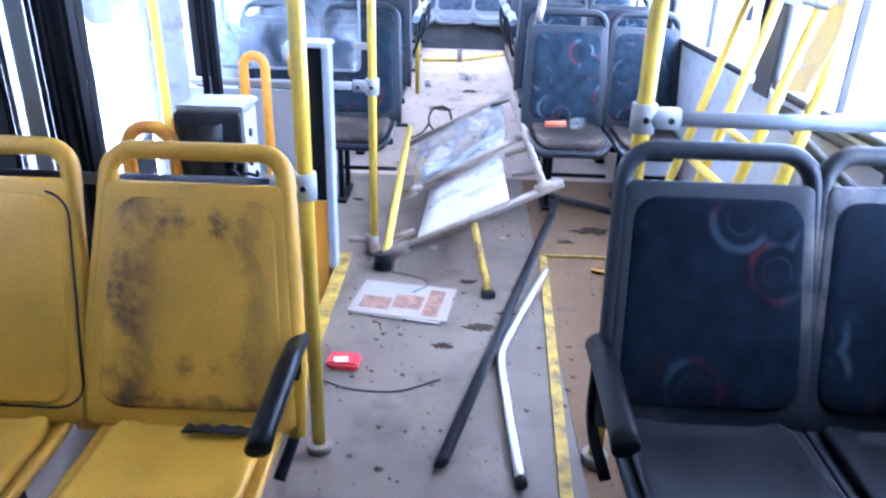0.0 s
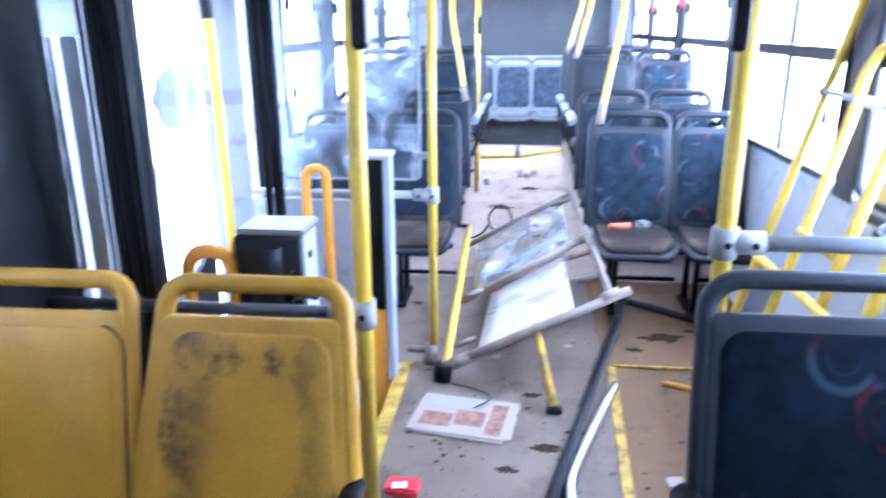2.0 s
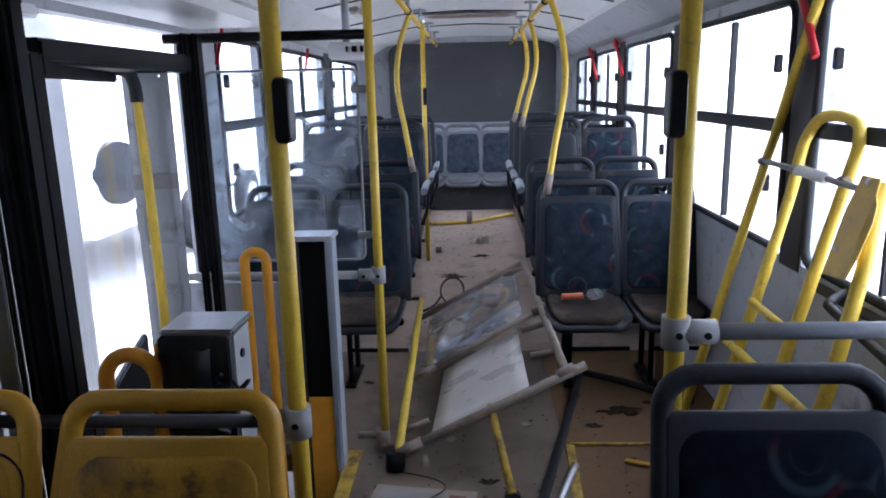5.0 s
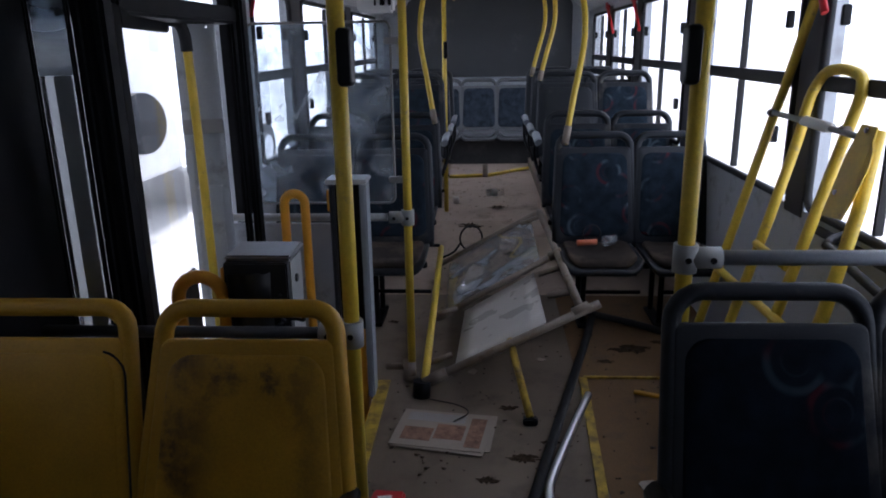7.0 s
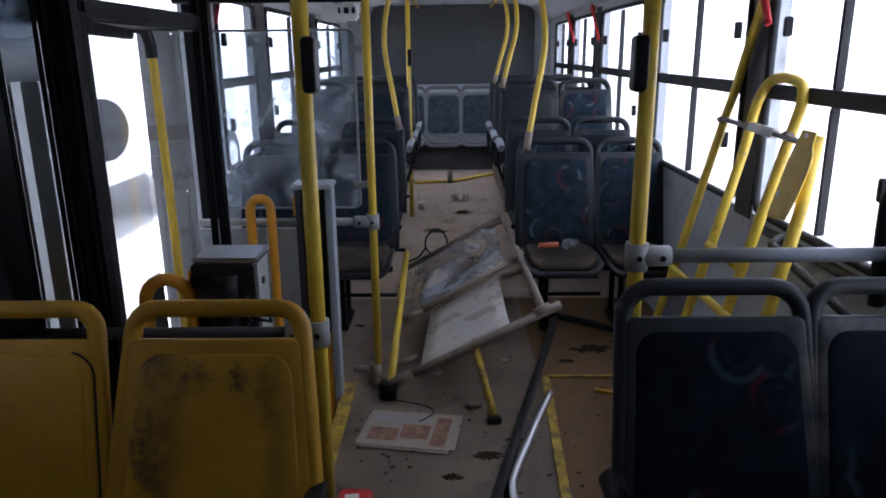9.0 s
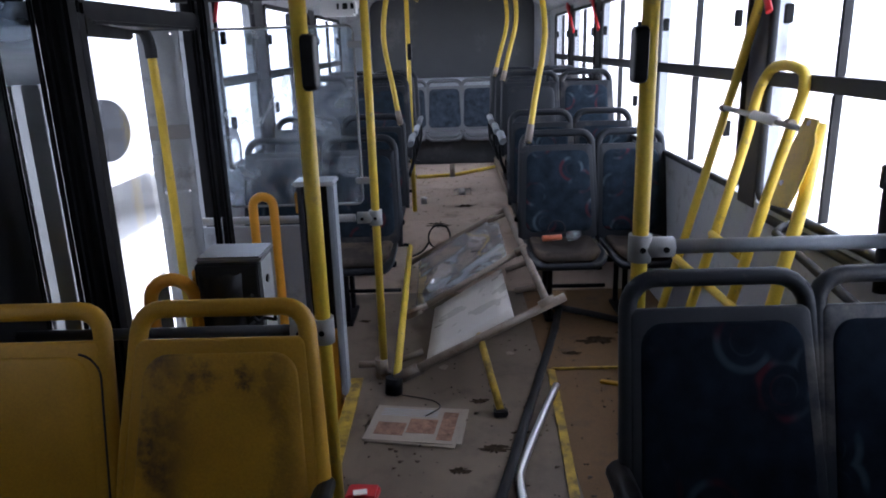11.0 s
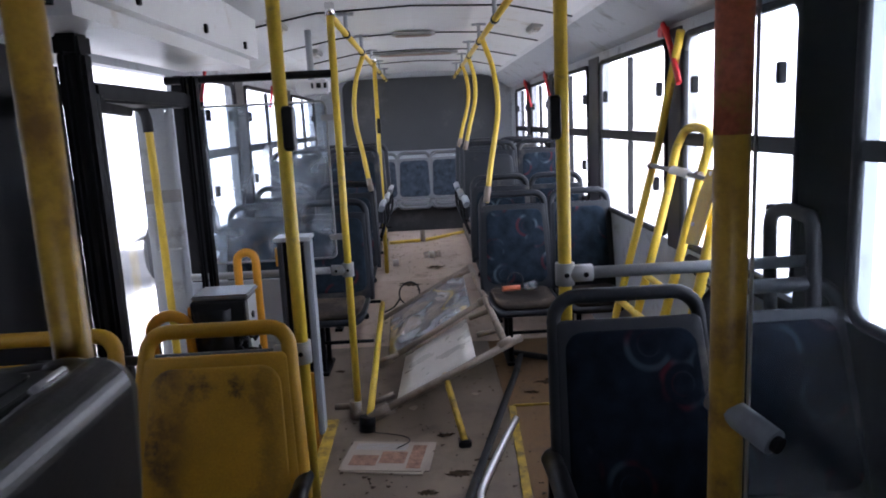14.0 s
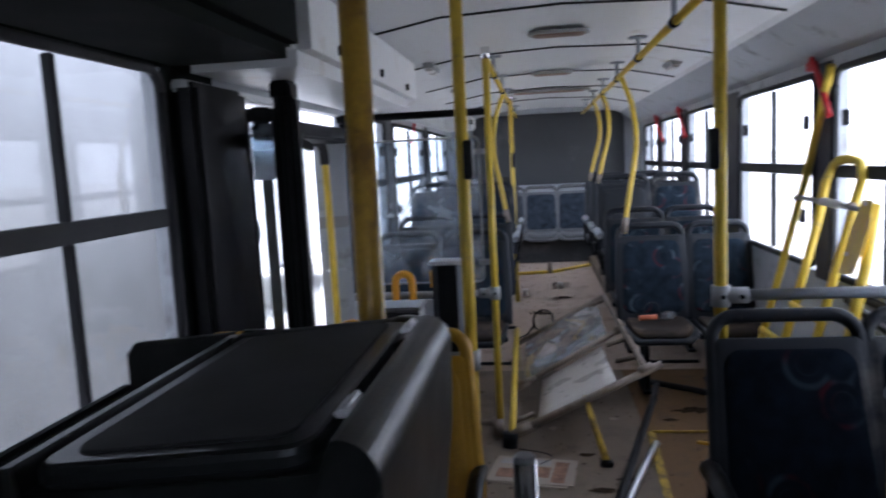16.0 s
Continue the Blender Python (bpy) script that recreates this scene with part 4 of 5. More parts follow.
part("hoop", tubed(smooth_path([(1.22, 1.97, 0.86), (1.21, 1.97, 1.1), (1.2, 1.94, 1.18), (1.2, 1.87, 1.21), (1.2, 1.76, 1.21), (1.2, 1.69, 1.17), (1.2, 1.67, 0.86)]), 0.022), BLACK_RUBBER, hp)

# ---- the driver's console ----
con = thing("driver_console", "black plastic console box with a hinged lid", "console")
CX1, CY0, CY1 = -0.2, -0.14, 0.335


def top_z(x):
    """The console's top falls a little towards the side of the bus."""
    return 1.335 + 0.085 * min(0.0, x + 0.25)


def upright(a, b, d):
    return (a, CY0 + d, b)


ridge = [(CX1 - 0.032 + 0.032 * math.cos(radians(k)), 1.303 + 0.034 * math.sin(radians(k))) for k in range(0, 91, 9)]
prof = [(-0.5, 0.0), (CX1 - 0.07, 0.0), (CX1 - 0.045, 0.85), (CX1 - 0.004, 1.2)] + ridge + [(-0.237, 1.336), (-0.241, 1.312), (-0.485, 1.292), (-0.49, top_z(-0.49)), (-0.5, top_z(-0.5))]
body = part("body", plate(bmesh.new(), prof, upright, CY1 - CY0, 0.03), CONSOLE, con)
part("rim", tubed(smooth_path([(-0.497, CY1 - 0.029, 1.284), (-0.38, CY1 - 0.029, 1.294), (-0.28, CY1 - 0.029, 1.302), (CX1 - 0.06, CY1 - 0.03, 1.306), (CX1 - 0.038, CY1 - 0.044, 1.306), (CX1 - 0.033, CY1 - 0.08, 1.305), (CX1 - 0.0325, CY1 - 0.14, 1.303)], 6), 0.031, sides=16), CONSOLE, con, "rounded rim round the console top")
lid = part("lid", plate(bmesh.new(), round_rect(-0.478, -0.252, CY0 + 0.03, CY1 - 0.022, 0.022), lambda a, b, d: (a, b, top_z(a) - 0.024 + d), 0.022, 0.007), CONSOLE, con, "dark flat lid")
part("recess", plate(bmesh.new(), round_rect(-0.455, -0.272, CY0 + 0.05, CY1 - 0.05, 0.02), lambda a, b, d: (a, b, top_z(a) - 0.003 + d), 0.004, 0.0015), CONSOLE_MATT, lid, "matt inset panel")
for y in (-0.03, 0.25):
    part("hinge", boxed(-0.251, -0.235, y - 0.022, y + 0.022, 1.331, 1.3375, 0.002), SILVER, con, "small metal hinge")
    part("hinge_pin", tubed([(-0.243, y - 0.024, 1.337), (-0.243, y + 0.024, 1.337)], 0.0035, sides=8), SILVER, con)
part("back_edge", boxed(-0.235 - 0.26, -0.235, CY1 - 0.014, CY1 + 0.006, 1.2, 1.316, 0.006), CONSOLE, con)
# the open tub between the lid and the side of the bus
part("tub_floor", boxed(-0.66, -0.502, CY0, CY1, 0.9, 1.12, 0.006), CONSOLE_MATT, con)
part("tub_back", plate(bmesh.new(), [(-0.502, 1.1), (-0.502, top_z(-0.502)), (-0.645, top_z(-0.645)), (-0.658, top_z(-0.66) - 0.012), (-0.66, 1.1)], lambda a, b, d: (a, CY1 - 0.02 + d, b), 0.022, 0.005), CONSOLE_MATT, con)
part("tub_side", boxed(-0.68, -0.658, CY0, CY1 + 0.002, 0.9, 1.24, 0.006), CONSOLE_MATT, con)
cp = thing("chrome_post", "short chrome post beside the console", "post")
part("tube", tubed([(-0.108, 0.17, 0.0), (-0.108, 0.17, 1.2)], 0.013, sides=16), CHROME, cp)
part("cap", tubed([(-0.108, 0.17, 1.198), (-0.108, 0.17, 1.207)], 0.0115, sides=16), WHITE_PLASTIC, cp)

# ---- the fare box, hoops and the grey post by the door ----
fb = thing("fare_box", "white and black ticket machine with torn wires", "ticket machine")
part("cabinet", boxed(-0.73, -0.55, 2.06, 2.2, 0.55, 0.975, 0.01), WHITE_PLASTIC, fb)
part("lid", boxed(-0.737, -0.543, 2.048, 2.21, 0.972, 0.988, 0.006), DULL_METAL, fb, "brushed metal lid")
part("front_panel", boxed(-0.736, -0.551, 2.033, 2.062, 0.56, 0.971, 0.004), BLACK_RUBBER, fb)
bm = bmesh.new()
bmesh.ops.create_grid(bm, x_segments=14, y_segments=14, size=0.5)
for v in bm.verts:
    a, b = v.co.x, v.co.y
    v.co = Vector((-0.66 + a * 0.13, 2.018 - 0.03 * (1 - (2 * a) ** 4) - 0.012 * noise.noise((a * 7, b * 5, 1)), 0.83 + b * 0.24 + 0.01 * noise.noise((a * 6, 2, 0))))
part("torn_cover", bm, BLACK_VINYL, fb, "sagging black vinyl cover", smooth=True)
random.seed(5)
for k in range(16):
    p = Vector((-0.575 + random.uniform(-0.015, 0.02), 2.02, random.uniform(0.62, 0.93)))
    pts = [p]
    for j in range(4):
        p = p + Vector((random.uniform(-0.03, 0.03), random.uniform(-0.02, 0.012), random.uniform(-0.05, 0.03)))
        pts.append(p)
    part("wire", tubed(smooth_path(pts, 4), 0.005, sides=6), BLACK_RUBBER, fb)
part("reflector", boxed(-0.744, -0.7365, 2.03, 2.05, 0.8, 0.955, 0.002), AMBER_PAINT, fb, "orange reflector strip")
part("lock", tubed([(-0.552, 2.12, 0.9), (-0.545, 2.12, 0.9)], 0.012, sides=12), BLACK_PLASTIC, fb)
part("pedestal", boxed(-0.7, -0.58, 2.08, 2.18, -0.24, 0.55, 0.01), BLACK_METAL, fb)


def hoop(x0, x1, y, z0, z1, r=0.02, label="amber painted tube hoop standing by the door"):
    h = thing("tube_hoop", label, "barrier", group="door hoops")
    c, rad = (x0 + x1) / 2, (x1 - x0) / 2
    pts = [(x0, y, z0), (x0, y, (z0 + z1) / 2)] + [(c + a, y, z1 - rad + b) for a, b in corner_arc((0, 0), rad, 180, 0, 10)] + [(x1, y, (z0 + z1) / 2), (x1, y, z0)]
    part("tube", tubed(pts, r), AMBER_PAINT, h)
    for x in (x0, x1):
        part("foot", tubed([(x, y, z0), (x, y, z0 + 0.02)], r * 1.8), BLACK_METAL, h)


hoop(-0.87, -0.735, 2.02, -0.24, 0.935)
hoop(-0.852, -0.762, 3.1, -0.24, 0.955)

gpst = thing("door_post_box", "grey upright post box with a black face and yellow base", "post")
part("cap", boxed(-0.665, -0.485, 3.06, 3.2, 1.0, 1.02, 0.006), SILVER, gpst)
part("side", boxed(-0.522, -0.492, 3.08, 3.18, 0.0, 1.0, 0.006), GREY_TUBE, gpst, "pale grey side rail")
part("face", boxed(-0.628, -0.525, 3.1, 3.17, 0.33, 1.0, 0.004), BLACK_PLASTIC, gpst)
part("base", boxed(-0.628, -0.525, 3.09, 3.17, -0.2, 0.328, 0.004), AMBER_PAINT, gpst, "yellow painted base panel")
part("edge", boxed(-0.652, -0.63, 3.08, 3.18, -0.2, 1.0, 0.005), DARK_TUBE, gpst)
part("reflector", boxed(-0.662, -0.653, 3.085, 3.13, 0.88, 0.97, 0.002), AMBER_PAINT, gpst, "orange reflector")
lr = thing("low_rail", "dirty low tube rail at floor level", "rail")
part("tube", tubed([(-0.46, 3.27, 0.07), (-0.33, 3.27, 0.07)], 0.017), RUSTY_TUBE, lr)
part("shoe", tubed([(-0.35, 3.27, 0.0), (-0.35, 3.27, 0.1)], 0.032), RUSTY_TUBE, lr)

# ---- the fallen barrier in the aisle ----
fr = thing("fallen_barrier", "broken tube barrier with a white panel, lying tilted in the aisle", "barrier")
A, TIP, B, C = Vector((-0.27, 3.12, 0.06)), Vector((0.54, 3.25, 0.405)), Vector((0.38, 4.85, 0.47)), Vector((-0.28, 4.76, 0.13))
RJ = Vector((0.455, 3.242, 0.378))
ML, MR = Vector((-0.27, 3.98, 0.035)), Vector((0.41, 4.02, 0.415))
part("lower_tube", tubed([A, TIP], 0.021), RUSTY_TUBE, fr)
part("right_tube", tubed([RJ, B], 0.02), RUSTY_TUBE, fr)
part("upper_tube", tubed([B, C], 0.018), RUSTY_TUBE, fr)
part("middle_tube", tubed([ML, MR], 0.018), RUSTY_TUBE, fr)
part("left_tube", tubed([(-0.265, 3.12, 0.06), (-0.285, 4.85, 0.22)], 0.019), YELLOW_PAINT, fr, "yellow side tube")
part("leg", tubed([(0.13, 3.22, 0.235), (0.205, 2.86, 0.03)], 0.017), STRIP, fr, "yellow leg")
part("leg_shoe", boxed(0.175, 0.237, 2.84, 2.88, 0.0, 0.034, 0.006), BLACK_RUBBER, fr)
part("foot_plate", tubed([(-0.28, 3.1, 0.0), (-0.275, 3.11, 0.075)], 0.042), BLACK_METAL, fr)
for p, d in ((RJ, (0.73, 0.12, 0.33)), (A + Vector((0.07, 0.01, 0.032)), (0.73, 0.12, 0.33)), (MR, (0.6, 0, 0.3)), (ML + Vector((0.05, 0, 0.03)), (0.6, 0, 0.3))):
    d = Vector(d).normalized()
    part("sleeve", tubed([p - d * 0.04, p + d * 0.04], 0.026), RUSTY_TUBE, fr, "dirty beige sleeve")
for p, q in ((RJ + Vector((-0.01, 0.25, 0)), (-0.12, 0.02, -0.03)), (RJ + Vector((-0.02, 0.6, 0.02)), (-0.13, 0.02, -0.05)), (ML + Vector((0, -0.6, 0)), (0.12, 0.02, 0.04)), (ML + Vector((0, -0.1, 0.06)), (0.13, 0.02, 0.04)), (ML + Vector((0, -0.85, 0.0)), (0.13, 0.03, 0.05)), (B + Vector((0, -0.1, -0.01)), (-0.13, 0, -0.05))):
    part("stub", tubed([p, p + Vector(q)], 0.015), RUSTY_TUBE, fr)


def sheet(name, a, b, c, d, m, t, parent, label="", sag=0.012, k=6, buckles=()):
    bm = bmesh.new()
    a, b, c, d = map(Vector, (a, b, c, d))
    n = (b - a).cross(d - a).normalized() * t
    top = [[bm.verts.new(a.lerp(b, i / k).lerp(d.lerp(c, i / k), j / k) + n + Vector((0, 0, -sag * math.sin(math.pi * i / k) * math.sin(math.pi * j / k)))) for i in range(k + 1)] for j in range(k + 1)]
    for u, w, high, wide in buckles:
        for j in range(k + 1):
            for i in range(k + 1):
                top[j][i].co.z += high * math.exp(-((i / k - u) ** 2 + (j / k - w) ** 2) / wide ** 2)
    bot = [[bm.verts.new(v.co - n) for v in row] for row in top]
    for j in range(k):
        for i in range(k):
            bm.faces.new((top[j][i], top[j][i + 1], top[j + 1][i + 1], top[j + 1][i])).smooth = True
            bm.faces.new((bot[j][i], bot[j + 1][i], bot[j + 1][i + 1], bot[j][i + 1]))
    rim = [(0, i) for i in range(k)] + [(j, k) for j in range(k)] + [(k, i) for i in range(k, 0, -1)] + [(j, 0) for j in range(k, 0, -1)]
    for p, q in zip(rim, rim[1:] + rim[:1]):
        bm.faces.new((top[p[0]][p[1]], bot[p[0]][p[1]], bot[q[0]][q[1]], top[q[0]][q[1]]))
    return part(name, bm, m, parent, label, smooth=False)


sheet("white_panel", (-0.125, 3.19, 0.11), (0.295, 3.21, 0.325), (0.295, 4.08, 0.285), (-0.1, 3.98, 0.085), WHITE_SHEET, 0.003, fr, "white plastic sheet panel")
clear = sheet("clear_panel", (-0.22, 4.02, 0.06), (0.33, 4.06, 0.36), (0.32, 4.8, 0.435), (-0.22, 4.74, 0.16), PANEL_SHEET, 0.003, fr, "scuffed clear acrylic panel", 0.025, 44, ((0.27, 0.5, 0.07, 0.11), (0.2, 0.36, 0.035, 0.08), (0.72, 0.3, 0.012, 0.2), (0.6, 0.8, 0.015, 0.2)))
clear.visible_shadow = False
lp = thing("wire_loop", "thin black wire loop standing on the barrier tube", "wire")
part("loop", tubed([(-0.08 + 0.075 * math.cos(a), 4.84 + 0.02 * math.cos(a), 0.29 + 0.085 * math.sin(a)) for a in (k * math.tau / 24 for k in range(25))], 0.006, sides=8), BLACK_RUBBER, lp)
part("tail", tubed(smooth_path([(-0.15, 4.82, 0.26), (-0.2, 4.8, 0.2), (-0.27, 4.78, 0.17)]), 0.007, sides=8), BLACK_RUBBER, lp)

# ---- the leaning yellow barrier ----
lb = thing("leaning_barrier", "yellow tube barrier with a sheet plate, leaning at the window", "barrier")


def lean(y, z, out=0.0):
    """A point on the barrier's plane, which leans from the floor to the window."""
    return Vector((0.886 + 0.267 * z - out, y, z))


part("tube", tubed([lean(3.19, 0.0), lean(3.2, 0.6), lean(3.23, 1.27), (1.238, 3.2, 1.36), (1.25, 2.93, 1.88)], 0.019), YELLOW_PAINT, lb)
arch = [lean(2.9, 0.0), lean(2.905, 0.6), lean(2.93, 1.15), lean(2.96, 1.3), lean(2.963, 1.37), lean(2.92, 1.435), lean(2.83, 1.455), lean(2.72, 1.45), lean(2.645, 1.43), lean(2.61, 1.37), lean(2.605, 1.3), lean(2.6, 1.15), lean(2.577, 0.6), lean(2.56, 0.0)]
part("hoop_tube", tubed(smooth_path(arch, 5), 0.02), YELLOW_PAINT, lb)
part("tube", tubed([lean(2.27, 0.0), lean(2.3, 0.71), lean(2.35, 1.05), lean(2.42, 1.28)], 0.022), YELLOW_PAINT, lb)
part("crossbar", tubed([lean(3.22, 1.268, 0.012), lean(2.94, 1.266, 0.02), lean(2.6, 1.26, 0.02), lean(2.45, 1.255, 0.015)], 0.011), WHITE_PLASTIC, lb, "pale worn crossbar")
part("wrap", tubed([lean(2.9, 1.268, 0.021), lean(2.68, 1.262, 0.021)], 0.021, flat=0.6, sides=12), WHITE_BODY, lb, "torn white wrap on the crossbar")
part("crossbar", tubed([lean(3.19, 0.6, 0.015), lean(2.57, 0.61, 0.015), lean(2.29, 0.615, 0.015)], 0.017), YELLOW_PAINT, lb)
part("crossbar", tubed([lean(2.9, 0.79, 0.02), lean(2.59, 0.785, 0.02)], 0.015), YELLOW_PAINT, lb)
for y_ in (3.23, 2.94, 2.6):
    part("weld", tubed([lean(y_ + 0.018, 1.265, 0.012), lean(y_ - 0.018, 1.265, 0.012)], 0.016, sides=10), RUSTY_TUBE, lb, "rusty weld")
outline = [(2.488, 1.0), (2.36, 1.015), (2.325, 1.09), (2.31, 1.19), (2.33, 1.235), (2.368, 1.255), (2.376, 1.3), (2.468, 1.3), (2.478, 1.25), (2.49, 1.2), (2.49, 1.12)]
bm = plate(bmesh.new(), outline, lambda a, b, d: lean(a, b, 0.03 + d + 0.25 * max(0.0, 2.37 - a)), 0.006, 0.002)
part("plate", bm, YELLOW_PAINT, lb, "bent yellow sheet plate")
# White discs paint the daylight that shows through holes in the plate.
for y_, z_ in ((2.458, 1.083), (2.425, 1.285)):
    part("bright_hole_disc", tubed([lean(y_, z_, 0.034), lean(y_, z_, 0.041)], 0.009, sides=8), WHITE_INK_DAYLIGHT, lb)
pbag = thing("plastic_bag", "crumpled clear plastic bag on the floor", "bag")
bm = bmesh.new()
bmesh.ops.create_icosphere(bm, subdivisions=3, radius=1)
for v in bm.verts:
    k = 1 + 0.35 * noise.noise(v.co * 2.5)
    v.co = Vector((0.85 + v.co.x * 0.13 * k, 2.7 + v.co.y * 0.12 * k, max(0.002, 0.14 + v.co.z * 0.16 * k)))
part("film", bm, CLEAR_SHEET, pbag)

# ---- loose things on the floor ----
bb = thing("rubber_strip", "long black rubber door strip on the floor", "strip")
part("strip", tubed([(0.04, 1.76, 0.026), (0.3, 2.75, 0.026), (0.565, 3.75, 0.03), (0.62, 3.98, 0.05)], 0.03, flat=0.5), BLACK_RUBBER, bb)
b2 = thing("rubber_strip", "black rubber strip lying under the dark seats", "strip")
part("strip", tubed([(0.6, 4.12, 0.03), (0.85, 3.98, 0.02), (1.15, 3.72, 0.02)], 0.02, flat=0.7), BLACK_RUBBER, b2)
st = thing("bent_tube", "bent bare aluminium tube on the floor", "tube")
part("tube", tubed(smooth_path([(0.27, 1.7, 0.02), (0.25, 2.05, 0.02), (0.24, 2.33, 0.02), (0.262, 2.45, 0.022), (0.36, 2.74, 0.03), (0.478, 3.07, 0.035)], 6), 0.0165, sides=14), SILVER, st)
part("end_plug", tubed([(0.2705, 1.69, 0.02), (0.269, 1.715, 0.02)], 0.018, sides=14), BLACK_RUBBER, st)
yb = thing("yellow_offcut", "short yellow plastic strip on the floor", "strip")
part("strip", boxed(0, 0.19, -0.014, 0.014, 0, 0.012, 0.003, pose(0.7, 3.16, 0.001, 0, 0, -22)), YELLOW_SEAT, yb)


def newspaper():
    n = thing("newspaper", "folded newspaper with brown pictures on the floor", "newspaper")
    m = pose(-0.17, 2.79, 0.0, 0, 0, -9)
    for k, (dx, dy, rz) in enumerate(((0, 0, 0), (0.015, -0.012, -2), (0.03, 0.015, 1.5))):
        part("sheet", boxed(-0.19, 0.19, -0.145, 0.145, 0.001 + 0.004 * (2 - k), 0.004 + 0.004 * (2 - k), m=m @ pose(dx * (k > 0), dy, 0, 0, 0, rz)), PAPER, n)
    z = 0.0126
    for x0, x1, y0, y1 in ((-0.155, -0.03, -0.1, 0.0), (-0.02, 0.1, -0.075, 0.04), (0.115, 0.18, -0.12, 0.11)):
        part("picture", boxed(x0, x1, y0, y1, z, z + 0.0008, m=m), PAPER_BROWN, n, "brown printed picture")
    for k in range(5):
        part("text_bar", boxed(-0.16, 0.09, 0.06 + k * 0.014, 0.064 + k * 0.014, z, z + 0.0006, m=m), GREY_TUBE, n)


newspaper()
rp = thing("red_packet", "crumpled red packet with a white band on the floor", "packet")
bm = boxed(-0.058, 0.058, -0.04, 0.04, 0.0, 0.034, 0.008, pose(-0.33, 2.29, 0, 0, 0, -6))
for v in bm.verts:
    v.co += Vector((0, 0, 0.006 * noise.noise(v.co * 30)))
part("packet", bm, RED, rp)
part("band", boxed(-0.035, 0.015, -0.03, 0.0, 0.034, 0.038, m=pose(-0.33, 2.29, 0, 0, 0, 10)), WHITE_INK_DAYLIGHT, rp)
wi = thing("thin_cable", "thin dark cable lying on the floor", "cable")
part("cable", tubed(smooth_path([(-0.4, 2.19, 0.004), (-0.28, 2.14, 0.004), (-0.12, 2.14, 0.004), (0.02, 2.22, 0.004)]), 0.003, sides=6), BLACK_RUBBER, wi)
w2 = thing("thin_cable", "thin dark cable by the newspaper", "cable")
part("cable", tubed(smooth_path([(-0.24, 3.07, 0.004), (-0.1, 3.0, 0.01), (-0.06, 2.92, 0.018), (-0.12, 2.84, 0.02)]), 0.0025, sides=6), BLACK_RUBBER, w2)
fp = thing("fallen_pole", "yellow pole lying across the rear floor", "pole")
part("tube", tubed([(-0.36, 7.6, REAR + 0.02), (0.05, 7.68, REAR + 0.02), (0.5, 8.1, REAR + 0.025)], 0.018), YELLOW_PAINT, fp)
part("joint", tubed([(0.02, 7.66, REAR + 0.0), (0.02, 7.7, REAR + 0.13)], 0.03), RUSTY_TUBE, fp)
pbt = thing("plastic_bottle", "crushed clear plastic bottle on the rear floor", "bottle")
part("bottle", tubed(smooth_path([(0.03, 6.66, REAR + 0.03), (0.08, 6.67, REAR + 0.035), (0.15, 6.68, REAR + 0.03), (0.19, 6.69, REAR + 0.03)]), 0.032), CLEAR_SHEET, pbt)
part("label", tubed([(0.08, 6.67, REAR + 0.034), (0.13, 6.675, REAR + 0.033)], 0.0335), WHITE_SHEET, pbt)
cup = thing("paper_cup", "white paper cup scrap by the rear seats", "cup")
part("cup", tubed([(-0.24, 6.35, REAR), (-0.24, 6.35, REAR + 0.06)], 0.028), WHITE_SHEET, cup)
ob_ = thing("orange_tube", "orange tube on the dusty seat", "tube")
part("tube", tubed([(0.53, 4.02, 0.482), (0.64, 4.04, 0.482)], 0.017), mat("faded_orange_plastic", (0.5, 0.13, 0.06), 0.5), ob_)
jar = thing("clear_cup", "clear plastic cup lying on the seat", "cup")
part("cup", tubed([(0.68, 4.02, 0.492), (0.75, 4.06, 0.492)], 0.03), CLEAR_SHEET, jar)
rg = thing("wire_ring", "thin wire ring on the seat", "ring")
part("ring", tubed([(0.62 + 0.05 * math.cos(a), 4.1, 0.515 + 0.05 * math.sin(a)) for a in (k * math.tau / 20 for k in range(21))], 0.004, sides=6), BLACK_RUBBER, rg)

jb = thing("junction_box", "white ceiling junction box with torn dark sockets", "box")
part("case", boxed(-0.7, -0.5, 4.28, 4.42, 1.74, 1.83, 0.012), WHITE_BODY, jb)
part("hanger", tubed([(-0.61, 4.36, 1.82), (-0.61, 4.36, 2.14)], 0.022, sides=10), GREY_TUBE, jb)
for x_, w_ in ((-0.555, 0.028), (-0.515, 0.018), (-0.595, 0.012)):
    part("socket", boxed(x_ - w_ / 2, x_ + w_ / 2, 4.262, 4.282, 1.775, 1.808, 0.003), BLACK_PLASTIC, jb)

# red emergency hammers by the rear windows
for y, lean_y in ((7.72, 0.37), (6.42, 0.27), (3.08, 0.16)):
    h = thing("emergency_hammer", "red emergency pull strap hanging from the window top", "emergency strap", group="emergency straps")
    part("strap", tubed(smooth_path([(1.25, y + 0.09, 1.9), (1.235, y + 0.05, 1.93), (1.235, y - lean_y * 0.3, 1.83), (1.24, y - lean_y, 1.65)]), 0.016, flat=0.6), RED_PAINT, h)
    part("mount", boxed(1.235, 1.272, y + 0.06, y + 0.13, 1.88, 1.925, 0.005), RED_PAINT, h)
for y in (4.1, 6.05):
    h = thing("emergency_hammer", "red emergency pull strap hanging from the window top", "emergency strap", group="emergency straps")
    part("strap", tubed(smooth_path([(X0 + 0.03, y + 0.05, 1.9), (X0 + 0.045, y, 1.88), (X0 + 0.03, y - 0.07, 1.72)]), 0.013, flat=0.6), RED_PAINT, h)

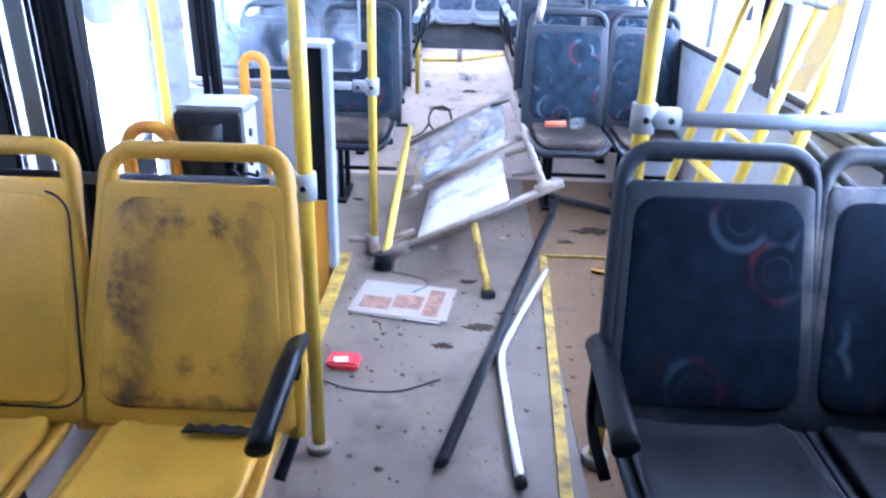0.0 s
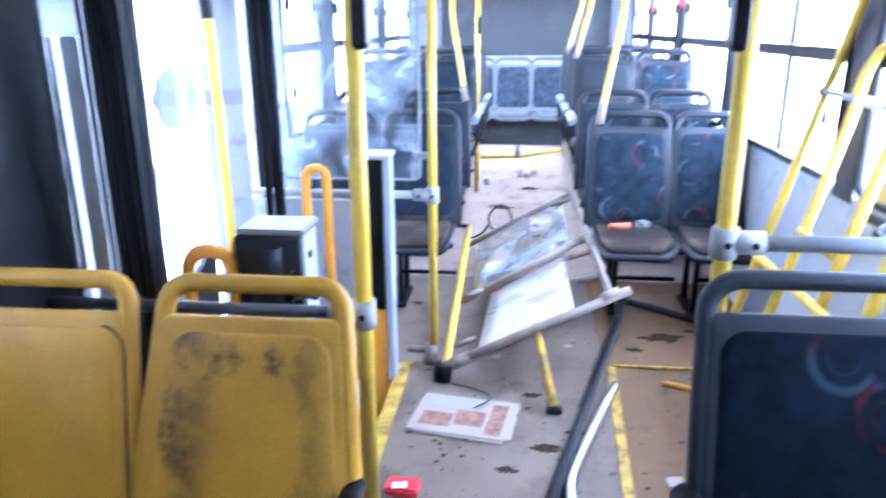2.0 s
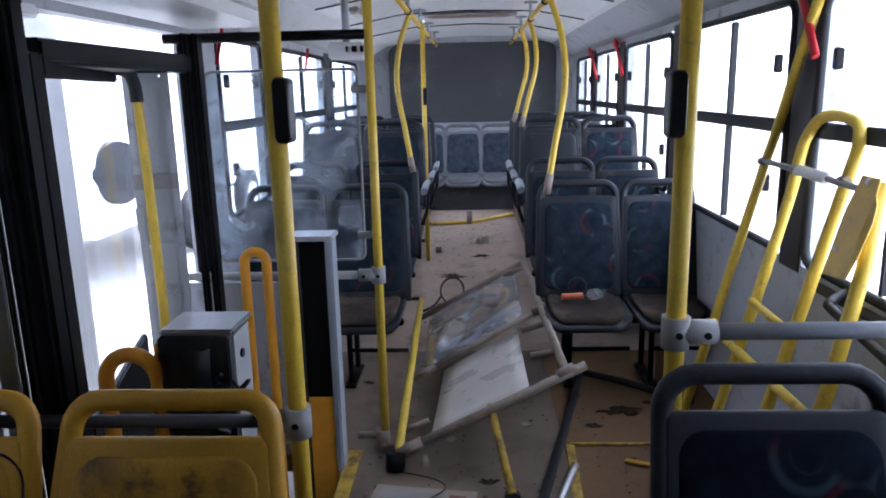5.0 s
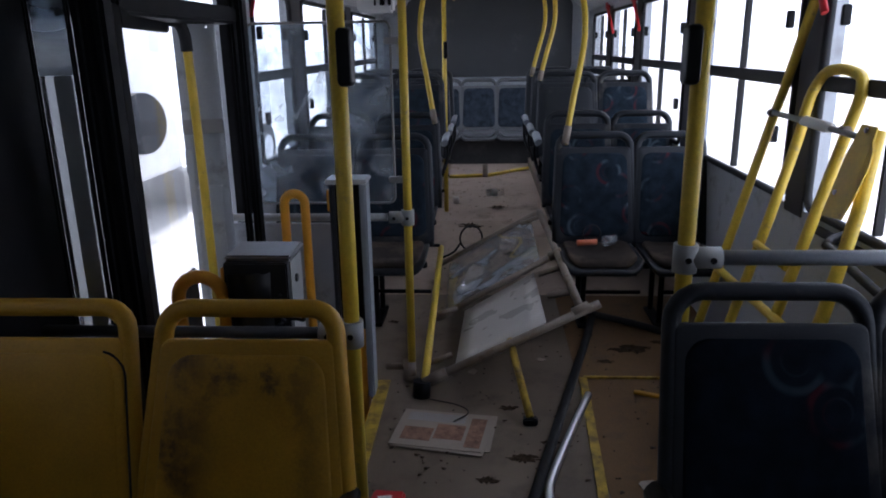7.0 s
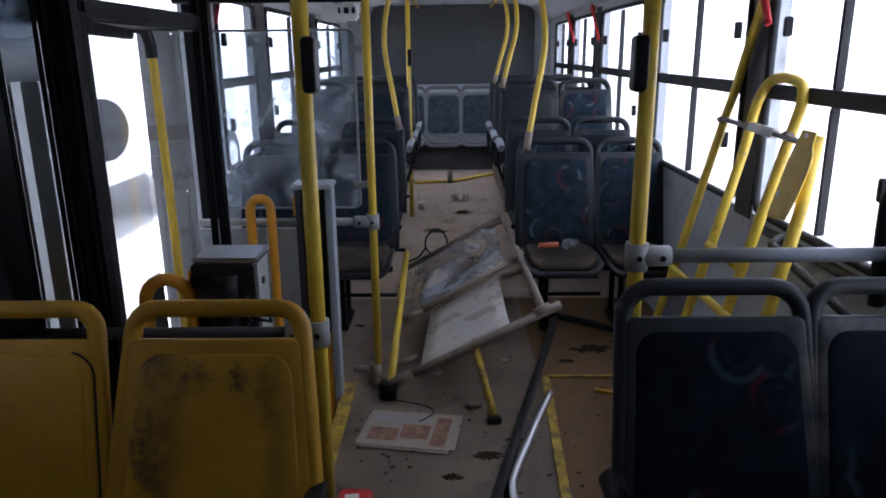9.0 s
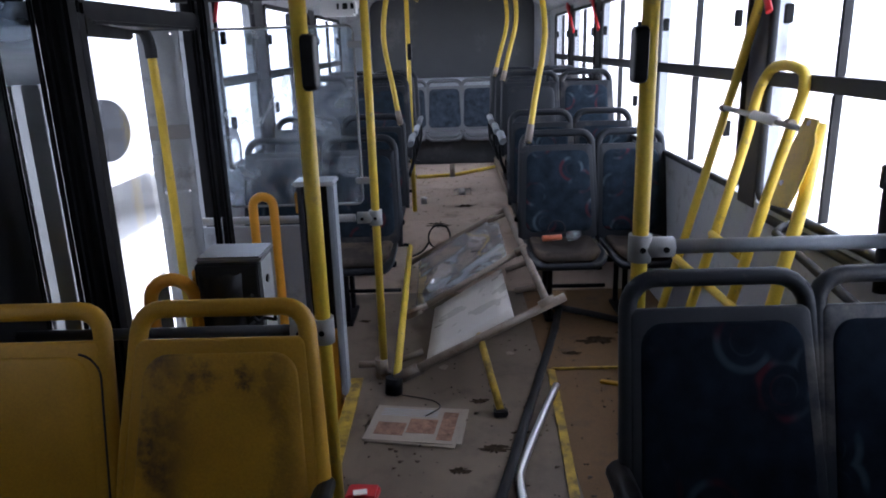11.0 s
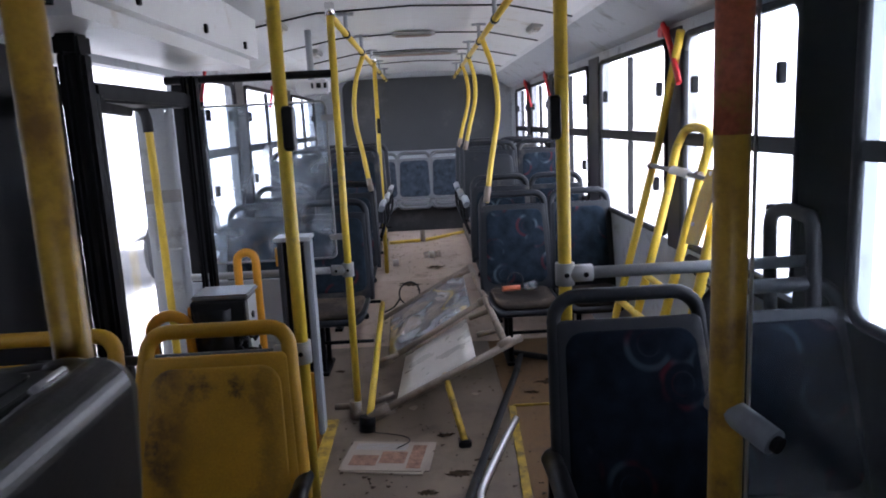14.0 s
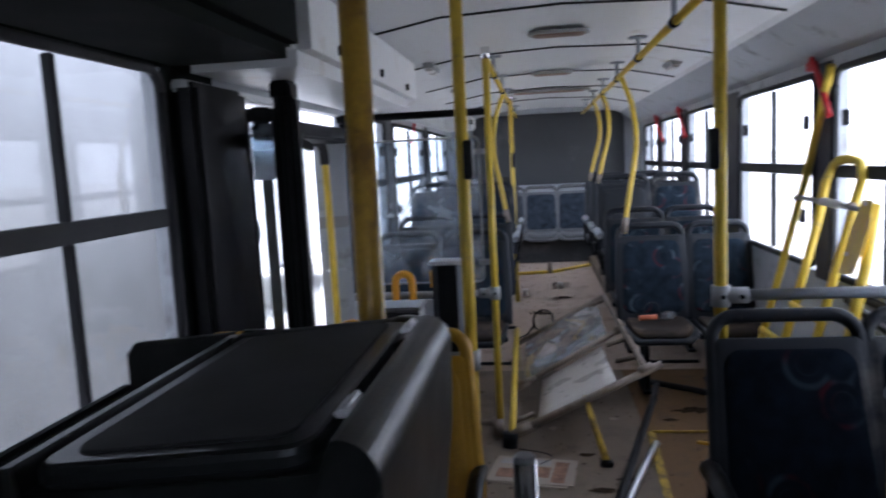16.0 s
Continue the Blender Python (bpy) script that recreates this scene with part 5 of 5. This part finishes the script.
# grit and scraps on the floor
random.seed(11)
bm = bmesh.new()
for k in range(640):
    if k % 3:
        x, y = random.uniform(-0.42, 1.15), random.uniform(1.5, 4.3)
    else:
        x, y = random.uniform(-0.3, 0.4), random.uniform(4.6, 8.2)
    z = 0.0 if y < 4.5 else min(REAR, (y - 4.5) / 1.2 * REAR)
    r = random.choice((0.003, 0.003, 0.004, 0.004, 0.005, 0.006, 0.009, 0.014))
    vs = [bm.verts.new((x + r * random.uniform(0.5, 1.3) * math.cos(a), y + r * random.uniform(0.4, 1.2) * math.sin(a), z + 0.001 + (0.002 if i % 2 else 0.006) * (r > 0.006))) for i, a in enumerate((0.2, 1.4, 2.6, 3.9, 5.2))]
    top = bm.verts.new((x, y, z + 0.004 + r * 0.35))
    for i in range(5):
        bm.faces.new((vs[i], vs[(i + 1) % 5], top))
    bm.faces.new(vs[::-1])
tagged(link("floor_grit", bm, mat("dark_grit", (0.07, 0.05, 0.035), 0.9, vary=0.6, scale=40)), "dark grit and crumbs scattered on the floor", "grit", kind="stuff")
for x, y, s_, rz in ((0.6, 2.43, 0.03, 20), (-0.05, 3.35, 0.025, 60), (0.25, 5.5, 0.03, 10), (0.3, 3.5, 0.02, 130)):
    sc_ = thing("paper_scrap", "torn pale paper scrap on the floor", "paper", (x, y, 0.002 if y < 4.5 else 0.17), rz, group="paper scraps")
    part("scrap", plate(bmesh.new(), [(-s_, -s_), (s_, -0.7 * s_), (1.3 * s_, 0.4 * s_), (0, s_), (-0.8 * s_, 0.5 * s_)], lambda a, b, d: (a, b, d + 0.15 * abs(a)), 0.003, 0.001), PAPER, sc_)

# ---- outside ----
tagged(link("ground", boxed(-400, 400, -400, 400, -0.75, -0.65), YARD), "pale concrete yard around the bus", "ground", kind="structure")
wl_ = structure("boundary_wall", "grey rough concrete wall beside the bus", "wall")
part("wall_panel", boxed(-2.6, -2.3, -14, 4.5, -0.65, 7.5), CONCRETE, wl_)
for y in (-7, -3.5, 3.5):
    part("column", boxed(-2.3, -2.22, y - 0.15, y + 0.15, -0.65, 7.5, 0.01), CONCRETE, wl_)
vh = thing("parked_truck", "white box truck parked beside the bus", "truck")
part("body", boxed(-6.4, -4.1, 8.0, 14.0, 0.0, 2.6, 0.08), WHITE_BODY, vh)
for x in (-4.12, -6.38):
    for y in (10.6, 13.0):
        wh = part("wheel", tubed([(x, y, -0.2), (x + 0.2 * (1 if x > -5 else -1), y, -0.2)], 0.45, sides=28), BLACK_RUBBER, vh)
        part("rim", tubed([(x, y, -0.2), (x + 0.21 * (1 if x > -5 else -1), y, -0.2)], 0.25, sides=24), SILVER, wh)
part("spare_wheel", tubed([(-4.12, 8.45, 0.72), (-3.98, 8.4, 0.72)], 0.36, sides=28), GREY_PLASTIC, vh)

# dark smears ground into the floor
random.seed(21)
SMEAR = mat("dark_floor_smear", (0.05, 0.035, 0.023), 0.95, vary=0.7, scale=30, bump=0.3, spec=0.03)
for x, y, a, b in ((0.79, 3.66, 0.13, 0.07), (0.12, 3.0, 0.05, 0.03), (-0.52, 4.02, 0.04, 0.03), (0.62, 3.5, 0.05, 0.03), (0.28, 2.72, 0.05, 0.02), (0.95, 3.75, 0.06, 0.03), (0.16, 2.6, 0.09, 0.04), (0.02, 2.45, 0.05, 0.03), (-0.1, 5.6, 0.12, 0.06), (0.12, 6.2, 0.1, 0.07), (0.2, 5.1, 0.07, 0.05)):
    sm = thing("floor_smear", "dark greasy smear on the bus floor", "stain", group="floor smears")
    z = 0.0 if y < 4.5 else min(REAR, (y - 4.5) / 1.2 * REAR) + 0.001
    pts = [(x + a * math.cos(k * math.tau / 40) * random.uniform(0.25, 1.05), y + b * math.sin(k * math.tau / 40) * random.uniform(0.25, 1.05)) for k in range(40)]
    bm = plate(bmesh.new(), pts, lambda u, v, d: (u, v, z + 0.0005 + d + (0.0 if v < 4.5 or v > 5.7 else (v - y) / 6)), 0.0015, 0.0004)
    part("smear", bm, SMEAR, sm)
